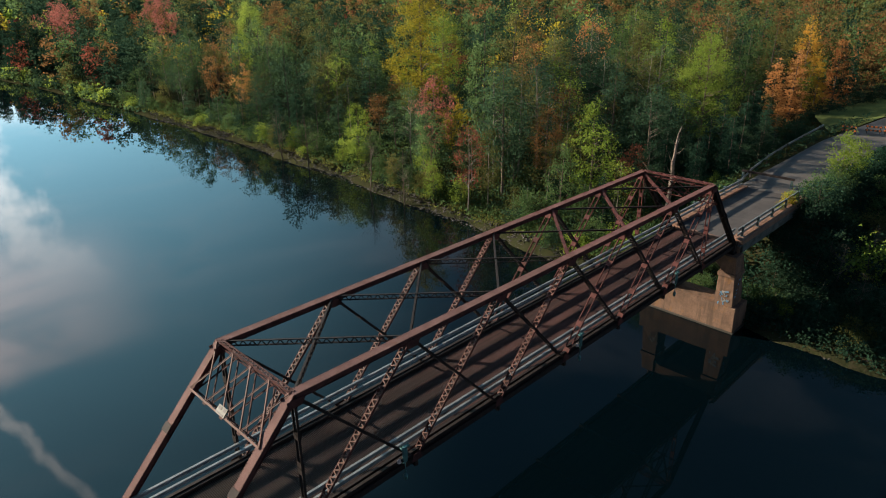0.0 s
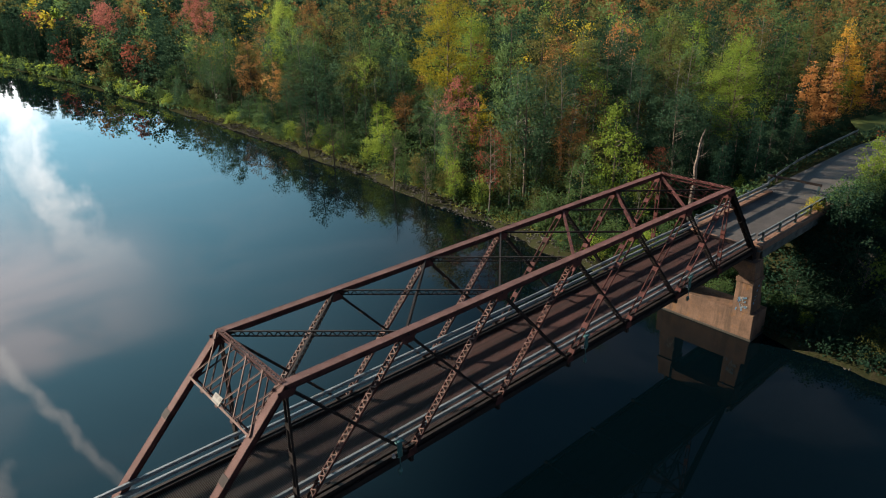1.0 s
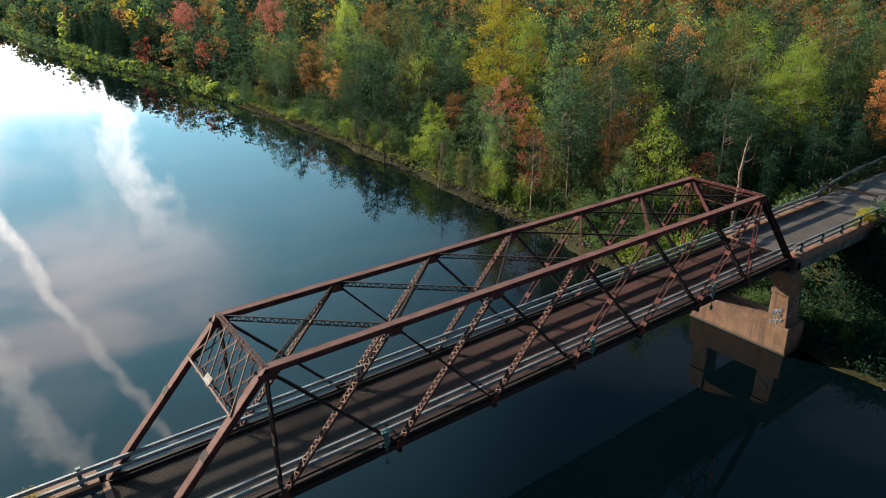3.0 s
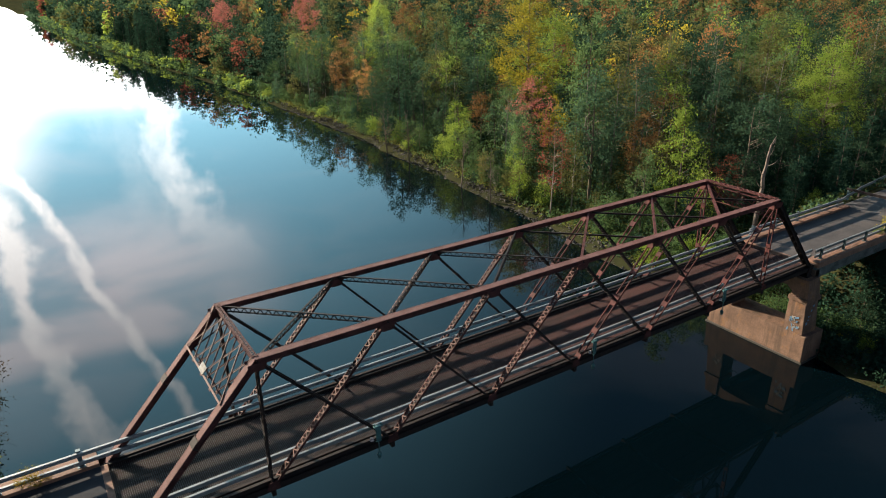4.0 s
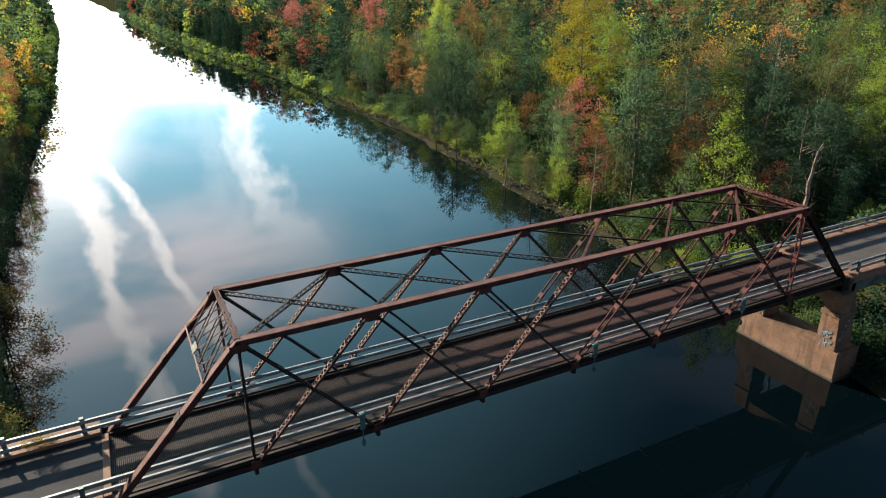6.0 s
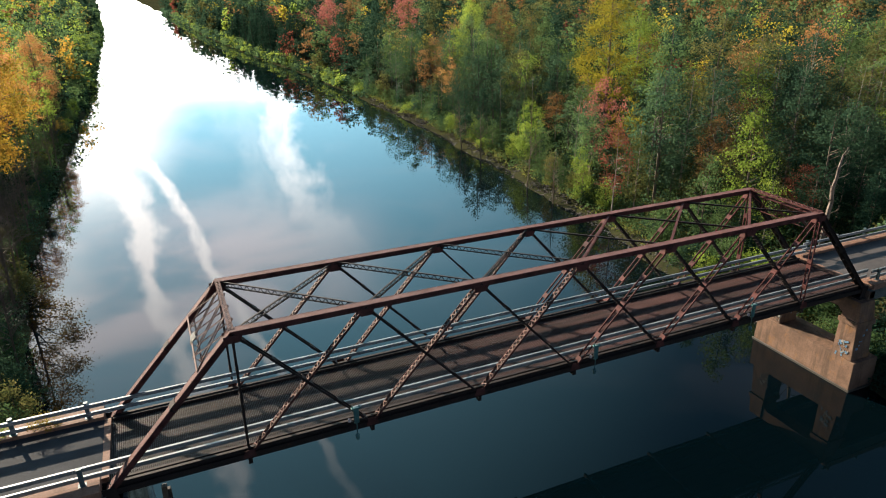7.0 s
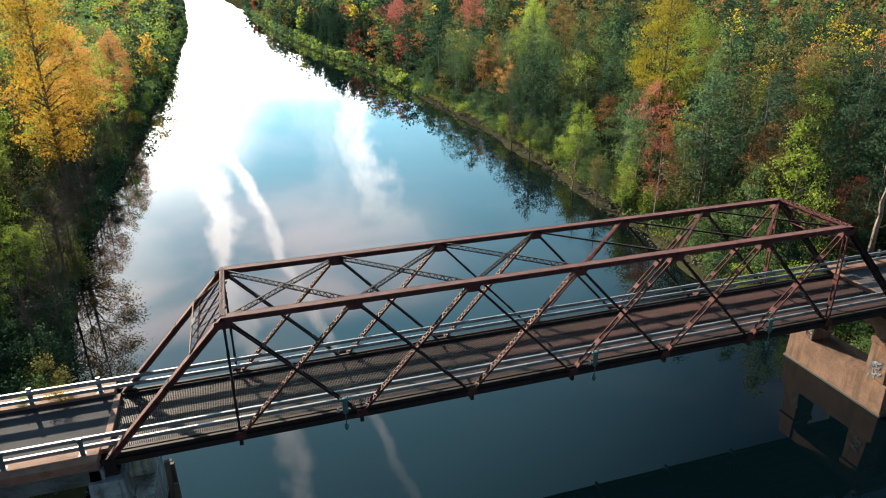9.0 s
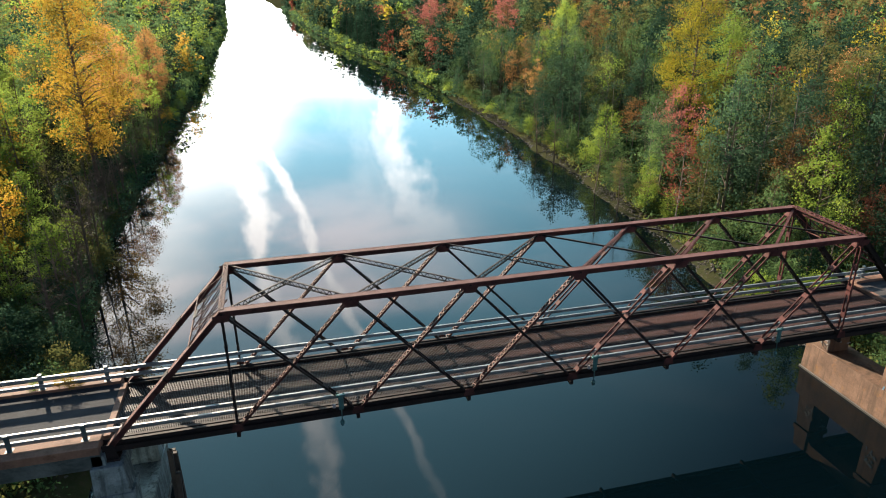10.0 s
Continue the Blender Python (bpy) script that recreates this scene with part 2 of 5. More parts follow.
def water_material():
    m = bpy.data.materials.new("river_water")
    m.use_nodes = True
    n = Net(m.node_tree)
    co = n.add("TexCoord").outputs["Object"]
    w = n.add("Mapping", {"Vector": co, "Scale": (0.5, 0.22, 1)}).outputs[0]
    slow = n.noise(w, 0.55, 3, 0.5)
    small = n.noise(w, 5.0, 3, 0.5)
    b = n.add("Bump", {"Strength": 0.025, "Distance": 0.12, "Height": n.math("ADD", slow, n.math("MULTIPLY", small, 0.10))})
    body = n.mix(n.ramp(n.noise(co, 0.03, 3), 0.35, 0.65), (0.0005, 0.0029, 0.0046), (0.0008, 0.0041, 0.0062))
    p = n.add("BsdfPrincipled", {"Base Color": body, "Roughness": 0.008, "IOR": 1.33, "Normal": b.outputs[0], "Specular IOR Level": 0.5})
    n.tree.links.new(p.outputs[0], n.add("OutputMaterial").inputs[0])
    MATS["river_water"] = m


def leaf_material(name, base, other, through=0.5):
    """Thin leaves that take sun from one side and glow on the other; the hue shifts from leaf to leaf and from plant to plant."""
    m = bpy.data.materials.new(name)
    m.use_nodes = True
    n = Net(m.node_tree)
    isle = n.add("NewGeometry").outputs["Random Per Island"]
    tree = n.add("ObjectInfo").outputs["Random"]
    co = n.add("TexCoord").outputs["Object"]
    patch = n.ramp(n.noise(co, 0.55, 3, 0.6), 0.35, 0.65)
    f = n.math("ADD", n.math("MULTIPLY", isle, 0.25), n.math("ADD", n.math("MULTIPLY", patch, 0.45), n.math("MULTIPLY", tree, 0.3)), True)
    col = n.mix(f, base, other)
    stand = n.ramp(n.noise(co, 0.11, 3, 0.6), 0.3, 0.7)
    v = n.math("MULTIPLY", n.math("ADD", 0.90, n.math("MULTIPLY", isle, 0.20)), n.math("MULTIPLY", n.math("ADD", 0.78, n.math("MULTIPLY", tree, 0.55)), n.math("ADD", 0.8, n.math("MULTIPLY", stand, 0.4))))
    col = n.mix(1.0, col, n.add("CombineColor", {0: v, 1: v, 2: v}).outputs[0], "MULTIPLY")
    # shading normals bent towards the sun, to even the light on the leaves
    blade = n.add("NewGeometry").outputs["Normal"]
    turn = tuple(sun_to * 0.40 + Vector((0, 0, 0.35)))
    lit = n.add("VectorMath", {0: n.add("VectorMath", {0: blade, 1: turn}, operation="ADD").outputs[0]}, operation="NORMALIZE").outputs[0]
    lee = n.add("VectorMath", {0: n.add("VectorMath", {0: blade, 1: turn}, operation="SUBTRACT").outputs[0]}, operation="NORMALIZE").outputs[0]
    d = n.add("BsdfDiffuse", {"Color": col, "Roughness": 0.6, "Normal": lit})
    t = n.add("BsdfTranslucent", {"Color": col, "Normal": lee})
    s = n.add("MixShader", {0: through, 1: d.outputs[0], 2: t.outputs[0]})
    n.tree.links.new(s.outputs[0], n.add("OutputMaterial").inputs[0])
    MATS[name] = m


ground_material()
water_material()
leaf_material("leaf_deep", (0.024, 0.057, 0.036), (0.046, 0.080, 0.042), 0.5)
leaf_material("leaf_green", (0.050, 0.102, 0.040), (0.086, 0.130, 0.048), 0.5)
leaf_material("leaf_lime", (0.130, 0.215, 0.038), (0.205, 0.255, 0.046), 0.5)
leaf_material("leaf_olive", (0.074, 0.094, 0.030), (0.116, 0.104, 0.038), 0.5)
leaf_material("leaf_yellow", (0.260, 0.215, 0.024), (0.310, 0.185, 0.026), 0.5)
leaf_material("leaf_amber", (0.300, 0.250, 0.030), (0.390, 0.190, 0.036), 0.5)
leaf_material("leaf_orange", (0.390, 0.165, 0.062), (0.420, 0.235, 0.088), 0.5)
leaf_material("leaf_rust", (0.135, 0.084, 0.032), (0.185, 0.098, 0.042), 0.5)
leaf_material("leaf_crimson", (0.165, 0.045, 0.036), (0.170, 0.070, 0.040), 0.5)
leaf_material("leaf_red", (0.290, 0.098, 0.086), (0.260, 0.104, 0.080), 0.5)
# conifer needles, and shade put into the scrub beside the approach
leaf_material("leaf_needle_and_shade", (0.018, 0.046, 0.030), (0.028, 0.060, 0.036), 0.25)
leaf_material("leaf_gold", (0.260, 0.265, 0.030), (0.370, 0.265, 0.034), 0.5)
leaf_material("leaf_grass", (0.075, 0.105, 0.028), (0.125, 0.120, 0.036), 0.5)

# ---- mesh helpers ----


def mesh_of(name, bm, material=None):
    me = bpy.data.meshes.new(name)
    bmesh.ops.recalc_face_normals(bm, faces=bm.faces)
    bm.to_mesh(me)
    bm.free()
    if material:
        me.materials.append(MATS[material])
    return me


def part(name, bm, material, parent, label=""):
    ob = new(name, bm if isinstance(bm, bpy.types.Mesh) else mesh_of(name, bm, material))
    ob.parent = parent
    return tagged(ob, label) if label else ob


def thing(name, label, category, at=(0, 0, 0), group="", kind=""):
    ob = new(name)
    ob.empty_display_size = 0.3
    ob.location = at
    return tagged(ob, label, category, group, kind)


def box(bm, x0, y0, z0, x1, y1, z1, bevel=0.0):
    vs = [bm.verts.new((x, y, z)) for z in (z0, z1) for x, y in ((x0, y0), (x1, y0), (x1, y1), (x0, y1))]
    fs = [bm.faces.new([vs[i] for i in q]) for q in ((3, 2, 1, 0), (4, 5, 6, 7), (0, 1, 5, 4), (1, 2, 6, 5), (2, 3, 7, 6), (3, 0, 4, 7))]
    if bevel:
        bmesh.ops.bevel(bm, geom=list({e for f in fs for e in f.edges}), offset=bevel, segments=1, affect="EDGES")
    return bm


def beam(bm, a, b, side, w, h, off_side=0.0, off_up=0.0):
    """A box from a to b, w wide along side and h deep across both."""
    a, b, s = Vector(a), Vector(b), Vector(side)
    d = (b - a).normalized()
    s = (s - d * s.dot(d)).normalized()
    u = d.cross(s)
    if u.z < 0:
        u = -u
    a, b = a + s * off_side + u * off_up, b + s * off_side + u * off_up
    vs = [bm.verts.new(p + s * (i * w / 2) + u * (j * h / 2)) for p in (a, b) for i, j in ((-1, -1), (1, -1), (1, 1), (-1, 1))]
    for q in ((3, 2, 1, 0), (4, 5, 6, 7), (0, 1, 5, 4), (1, 2, 6, 5), (2, 3, 7, 6), (3, 0, 4, 7)):
        bm.faces.new([vs[i] for i in q])
    return bm


def prism(bm, ring, a, b):
    """A closed outline of (y, z) points drawn out from x = a to x = b."""
    r0 = [bm.verts.new((a, y, z)) for y, z in ring]
    r1 = [bm.verts.new((b, y, z)) for y, z in ring]
    bm.faces.new(r0)
    bm.faces.new(r1[::-1])
    for i in range(len(ring)):
        j = (i + 1) % len(ring)
        bm.faces.new((r0[i], r0[j], r1[j], r1[i]))
    return bm


def rod(bm, a, b, r0, r1=None, sides=6):
    a, b = Vector(a), Vector(b)
    r1 = r0 if r1 is None else r1
    d = (b - a).normalized()
    s = d.orthogonal().normalized()
    u = d.cross(s)
    rings = [[bm.verts.new(p + (s * math.cos(2 * math.pi * i / sides) + u * math.sin(2 * math.pi * i / sides)) * r) for i in range(sides)] for p, r in ((a, r0), (b, r1))]
    for i in range(sides):
        j = (i + 1) % sides
        bm.faces.new((rings[0][i], rings[0][j], rings[1][j], rings[1][i]))
    bm.faces.new(rings[0][::-1])
    bm.faces.new(rings[1])
    return bm


def faces_mesh(name, points, corners, material):
    """A mesh of separate faces, each of so many consecutive points."""
    count = len(points) // corners
    me = bpy.data.meshes.new(name)
    me.vertices.add(count * corners)
    me.vertices.foreach_set("co", np.ascontiguousarray(points, dtype=np.float32).ravel())
    me.loops.add(count * corners)
    me.loops.foreach_set("vertex_index", np.arange(count * corners, dtype=np.int32))
    me.polygons.add(count)
    me.polygons.foreach_set("loop_start", np.arange(0, count * corners, corners, dtype=np.int32))
    me.update(calc_edges=True)
    me.materials.append(MATS[material])
    return me


# ---- land and river ----
WATER = -8.52
ROAD = -0.75


def smooth(a, b, v):
    t = np.clip((v - a) / (b - a), 0, 1)
    return t * t * (3 - 2 * t)


def shore_left(y):
    return np.interp(y, [-200, -40, -5, 10, 22, 32, 60, 130, 232, 420, 1500], [-6, -5, -3.5, -4, -6.5, -9, -10.4, -9.8, -11, -15, -60])


def shore_right(y):
    return np.interp(y, [-200, -40, -12, -5, 6, 20, 34, 60, 100, 140, 190, 232, 350, 520, 1500], [52, 50, 48.5, 48.8, 49.5, 49.6, 51.0, 52.6, 53.6, 52.4, 49.0, 44.5, 36, 31, -10])


def road_mid(x):
    return np.interp(x, [-400, 63, 70, 90, 110, 140, 200], [2.8, 2.8, 3.0, 3.1, 1.2, -3, -14])


def land(x, y):
    """Height of the ground."""
    x, y = np.asarray(x, dtype=float), np.asarray(y, dtype=float)
    wob = np.sin(y * 0.9 + x * 0.3) * 0.25 + np.sin(y * 0.23) * 0.5
    out = np.maximum(x - (shore_right(y) + wob), (shore_left(y) + wob) - x)      # metres inland
    h = WATER + np.where(out < 0, np.maximum(out * 0.45, -2.5), 0)
    h = h + smooth(0, 1.6, out) * 0.9 + smooth(1.5, 14, out) * 1.6 + smooth(10, 80, out) * 3.2 + smooth(80, 500, out) * 6
    h = h + np.where(out > 1, 0.25 * np.sin(x * 0.45 + 1.3 * np.sin(y * 0.31)) * np.cos(y * 0.37), 0)
    bank = smooth(9.5, 3.6, np.abs(y - road_mid(x)))
    raised = bank * np.where(x > 20, smooth(54, 63, x), smooth(-22, -34, x))
    return h + (ROAD - 0.12 - h) * raised


def build_ground():
    xs = np.concatenate([np.linspace(-3000, -150, 12), np.linspace(-140, -34, 28), np.arange(-32, 130, 1.5), np.linspace(134, 400, 40), np.linspace(450, 3000, 12)])
    ys = np.concatenate([np.linspace(-1500, -90, 8), np.arange(-80, 150, 1.8), np.linspace(154, 520, 80), np.linspace(560, 3500, 16)])
    gx, gy = np.meshgrid(xs, ys)
    co = np.stack([gx, gy, land(gx, gy)], -1).reshape(-1, 3)
    w = len(xs)
    i = np.arange(len(ys) - 1)[:, None] * w + np.arange(w - 1)[None, :]
    faces = np.stack([i, i + 1, i + w + 1, i + w], -1).reshape(-1, 4)
    me = bpy.data.meshes.new("ground")
    me.from_pydata(co.tolist(), [], faces.tolist())
    me.polygons.foreach_set("use_smooth", np.ones(len(faces), dtype=bool))
    me.materials.append(MATS["forest_floor"])
    tagged(new("ground", me), "dark mossy forest floor and river banks", "ground", kind="structure")


build_ground()
bm = bmesh.new()
bm.faces.new([bm.verts.new((x, y, WATER)) for x, y in ((-400, -600), (400, -600), (400, 2500), (-400, 2500))])
water = mesh_of("water", bm, "river_water")
if water.polygons[0].normal.z < 0:
    water.flip_normals()
tagged(new("water", water), "calm dark teal river reflecting sky and trees", "river", kind="structure")


def build_road():
    xs = np.arange(63.5, 200, 2.5)
    bm = bmesh.new()
    prev = None
    for x in xs:
        m = float(road_mid(x))
        row = [bm.verts.new((x, m + dy, ROAD - dz)) for dy, dz in ((-3.2, 0.05), (-2.9, 0.0), (2.9, 0.0), (3.2, 0.05))]
        if prev:
            for k in range(3):
                bm.faces.new((prev[k], row[k], row[k + 1], prev[k + 1]))
        prev = row
    tagged(new("road", mesh_of("road", bm, "far_road")), "pale worn road running from the bridge into the woods", "road", kind="structure")


build_road()

# ---- the bridge ----
P, W, TOP, LOW, DECK = 6.0, 5.57, 5.33, -1.15, ROAD - 0.19
Y = Vector((0, 1, 0))


def up_node(k, far):
    return Vector((k * P, W if far else 0.0, TOP))


def low_node(k, far):
    return Vector((k * P, W if far else 0.0, LOW))


bridge = thing("truss_bridge", "rust-brown riveted steel through truss bridge over the river", "bridge")


def channel(a, b, side, spread, depth, flange, s, thick=0.022):
    """One C-shaped channel on one side of the line from a to b, its flanges turned inwards."""
    d = (b - a).normalized()
    w = (side - d * side.dot(d)).normalized() * s
    u = d.cross(w)
    u = -u if u.z < 0 else u
    h, t, o = depth / 2, thick, spread / 2
    ring = [(o, -h), (o, h), (o - flange, h), (o - flange, h - t), (o - t, h - t), (o - t, -h + t), (o - flange, -h + t), (o - flange, -h)]
    bm = bmesh.new()
    r0 = [bm.verts.new(a + w * i + u * j) for i, j in ring]
    r1 = [bm.verts.new(b + w * i + u * j) for i, j in ring]
    bm.faces.new(r0)
    bm.faces.new(r1[::-1])
    for i in range(8):
        j = (i + 1) % 8
        bm.faces.new((r0[i], r0[j], r1[j], r1[i]))
    return bm


def laced(name, a, b, spread, depth, side=Y, step=0.30, label="", both=False, bar=0.045, flange=0.045, steel="painted_steel", tie="painted_steel"):
    """Two channels held apart by zigzag lacing bars."""
    d = (b - a).normalized()
    length = (b - a).length
    ob = part(name, channel(a, b, side, spread, depth, flange, -1), steel, bridge, label)
    part("channel", channel(a, b, side, spread, depth, flange, 1), steel, ob)
    s = (side - d * side.dot(d)).normalized()
    u = d.cross(s)
    if u.z < 0:
        u = -u
    bm = bmesh.new()
    n = max(4, round(length / step))
    for lay in ((1, -1) if both else (1,)):
        for i in range(n):
            p = a + d * (length * i / n) + s * (spread / 2 * (1 if i % 2 else -1)) + u * lay * (depth / 2 + 0.008)
            q = a + d * (length * (i + 1) / n) + s * (spread / 2 * (-1 if i % 2 else 1)) + u * lay * (depth / 2 + 0.008)
            beam(bm, p, q, u.cross(q - p), bar, 0.012)
    part("lacing", bm, tie, ob)
    return ob


def gusset(at, w, h, far):
    """Riveted joint plates on both faces of a truss."""
    for s in (-1, 1):
        bm = bmesh.new()
        y = at.y + s * 0.216
        pts = [(-w / 2, -h * 0.15), (-w * 0.32, -h * 0.85), (w * 0.32, -h * 0.85), (w / 2, -h * 0.15), (w / 2, h * 0.15), (-w / 2, h * 0.15)]
        f = bm.faces.new([bm.verts.new((at.x + x, y, at.z + z)) for x, z in pts])
        ext = bmesh.ops.extrude_face_region(bm, geom=[f])
        bmesh.ops.translate(bm, vec=(0, 0.014 * s, 0), verts=[v for v in ext["geom"] if isinstance(v, bmesh.types.BMVert)])
        part("gusset_plate", bm, "painted_steel", bridge)


def rivets(parent, a, b, side, spread, lift, steel, pitch=0.13):
    """Rows of rivet heads along a plate."""
    d = (b - a).normalized()
    s = (side - d * side.dot(d)).normalized()
    u = d.cross(s)
    if u.z < 0:
        u = -u
    bm = bmesh.new()
    n = int((b - a).length / pitch)
    for i in range(n):
        for k in (-1, 1):
            c = a + d * (pitch * (i + 0.5)) + s * k * spread + u * lift
            ring = [bm.verts.new(c + (d * math.cos(t) + s * math.sin(t)) * 0.027) for t in (0.0, 1.571, 3.1416, 4.712)]
            tip = bm.verts.new(c + u * 0.030)
            for j in range(4):
                bm.faces.new((ring[j], ring[(j + 1) % 4], tip))
    tagged(part("riveted_seam", bm, steel, parent), kind="stuff")


def boxed(name, a, b, label, cover="worn_sunlit_cover", steel="painted_steel"):
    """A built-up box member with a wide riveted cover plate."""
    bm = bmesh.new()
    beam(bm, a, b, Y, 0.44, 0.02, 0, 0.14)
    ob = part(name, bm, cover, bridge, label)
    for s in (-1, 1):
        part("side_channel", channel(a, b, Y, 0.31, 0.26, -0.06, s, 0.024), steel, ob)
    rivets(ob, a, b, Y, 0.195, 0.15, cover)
    d = (b - a).normalized()
    u = d.cross(Y)
    u = -u if u.z < 0 else u
    bm = bmesh.new()
    n = int((b - a).length / 0.4)
    for i in range(n):
        p = a + d * (0.4 * i) + Y * (0.155 if i % 2 else -0.155) - u * 0.138
        q = a + d * (0.4 * (i + 1)) + Y * (-0.155 if i % 2 else 0.155) - u * 0.138
        beam(bm, p, q, u.cross(q - p), 0.05, 0.012)
    part("lacing", bm, steel, ob)
    return ob


def battened(name, a, b, spread, label, steel="painted_steel"):
    """Two flat bars tied by batten plates."""
    bm = bmesh.new()
    beam(bm, a, b, Y, 0.05, 0.10, -spread / 2)
    ob = part(name, bm, steel, bridge, label)
    bm = bmesh.new()
    beam(bm, a, b, Y, 0.05, 0.10, spread / 2)
    part("bar", bm, steel, ob)
    d, length = (b - a).normalized(), (b - a).length
    for f in (0.06, 0.27, 0.48, 0.52, 0.74, 0.94):
        bm = bmesh.new()
        c = a + d * (length * f)
        for u in (-1, 1):
            beam(bm, c - d * 0.17, c + d * 0.17, Y, spread + 0.06, 0.014, 0, u * 0.058)
        part("batten_plate", bm, steel, ob)
    return ob


def build_truss(far):
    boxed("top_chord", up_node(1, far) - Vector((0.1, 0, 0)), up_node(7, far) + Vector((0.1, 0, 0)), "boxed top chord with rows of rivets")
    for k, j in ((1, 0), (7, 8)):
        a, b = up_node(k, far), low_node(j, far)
        # right end posts darker: their shaded face is put into the colour
        post = boxed("end_post", a + (a - b).normalized() * 0.02, b, "sloping boxed end post", *(("worn_sunlit_cover", "painted_steel") if k == 1 else ("dark_and_shaded_steel", "dark_and_shaded_steel")))
        bm = bmesh.new()
        c = a.lerp(b, 0.47)
        d = (b - a).normalized()
        beam(bm, c - d * 0.30, c + d * 0.05, Y, 0.49, 0.03, 0, 0.165)
        beam(bm, c + d * 0.05, c + d * 0.08, Y, 0.52, 0.26, 0, 0.05)
        part("collar_plate", bm, "dark_and_shaded_steel", post)
    # bottom chord of paired channels
    bm = bmesh.new()
    for s in (-1, 1):
        beam(bm, low_node(0, far), low_node(8, far), Y, 0.03, 0.30, s * 0.16)
        beam(bm, low_node(0, far), low_node(8, far), Y, 0.09, 0.02, s * 0.13, 0.15)
    part("bottom_chord", bm, "dark_and_shaded_steel", bridge, "dark paired bottom chord")
    # web: laced struts rise towards the middle, battened ties fall towards it
    for k in range(2, 8):
        a, b = up_node(k, far), low_node(k - 1, far)
        if k <= 4:
            laced("laced_diagonal", a, b, 0.345, 0.11, step=0.165, tie="sunlit_steel", bar=0.055, both=True, label="zigzag-laced diagonal strut")
        else:
            battened("battened_diagonal", a, b, 0.33, "diagonal of twin bars with batten plates")
    # diagonals falling to the right: lack of sun is put into darker steel
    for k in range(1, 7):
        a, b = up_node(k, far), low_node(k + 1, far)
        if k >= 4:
            laced("laced_diagonal", a, b, 0.345, 0.11, step=0.165, steel="dark_and_shaded_steel", tie="dark_and_shaded_steel", bar=0.055, both=True, label="zigzag-laced diagonal strut, shade put in its dark colour")
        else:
            battened("battened_diagonal", a, b, 0.30, "diagonal of twin bars with batten plates, shade put in its dark colour", "dark_and_shaded_steel")
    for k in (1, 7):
        battened("hanger", up_node(k, far), low_node(k, far) - Vector((0, 0, 0.35)), 0.26, "upright twin-bar hanger", "dark_and_shaded_steel" if k == 1 else "painted_steel")
    for k in range(1, 8):
        gusset(up_node(k, far) - Vector((0, 0, 0.10)), 0.8, 0.36, far)
        gusset(low_node(k, far), 0.6, -0.42, far)
        bm = bmesh.new()
        n = low_node(k, far)
        box(bm, n.x - 0.09, n.y - 0.2, n.z - 0.42, n.x + 0.09, n.y + 0.2, n.z - 0.1)
        part("hanger_end", bm, "dark_and_shaded_steel", bridge)
    for k in (0, 8):
        n = low_node(k, far)
        bm = bmesh.new()
        box(bm, n.x - 0.45, n.y - 0.32, n.z - 0.62, n.x + 0.45, n.y + 0.32, n.z - 0.48, 0.015)
        for s in (-0.24, 0.24):
            loop = [bm.verts.new((n.x + x, n.y + s, n.z + z)) for x, z in ((-0.42, -0.48), (0.42, -0.48), (0.26, 0.30), (-0.26, 0.30))]
            f = bm.faces.new(loop)
            e = bmesh.ops.extrude_face_region(bm, geom=[f])
            bmesh.ops.translate(bm, vec=(0, 0.03, 0), verts=[v for v in e["geom"] if isinstance(v, bmesh.types.BMVert)])
        part("bearing_shoe", bm, "dark_and_shaded_steel", bridge)


build_truss(False)
build_truss(True)

# top laterals: one crossing pair in each panel
Z = Vector((0, 0, 1))
for k in range(1, 7):
    for f in (False, True):
        a, b = up_node(k, f), up_node(k + 1, not f)
        drop = Vector((0, 0, -0.02 if f else -0.06))
        # braces in dark steel have their shadow side put into the colour
        if k <= 3:
            laced("lateral_brace", a + drop, b + drop, 0.27, 0.09, side=Z, step=0.20, label="zigzag-laced lateral brace", bar=0.05, flange=0.035, steel="dark_and_shaded_steel", tie="dark_and_shaded_steel")
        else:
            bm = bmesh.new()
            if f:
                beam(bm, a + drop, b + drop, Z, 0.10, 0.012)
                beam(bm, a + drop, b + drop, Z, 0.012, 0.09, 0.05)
                part("lateral_brace", bm, "dark_and_shaded_steel", bridge, "slender angle brace")
            else:
                bm.free()
                laced("lateral_brace", a + drop, b + drop, 0.17, 0.14, side=Z, step=0.2, label="zigzag-laced lateral brace", bar=0.03, flange=0.03)


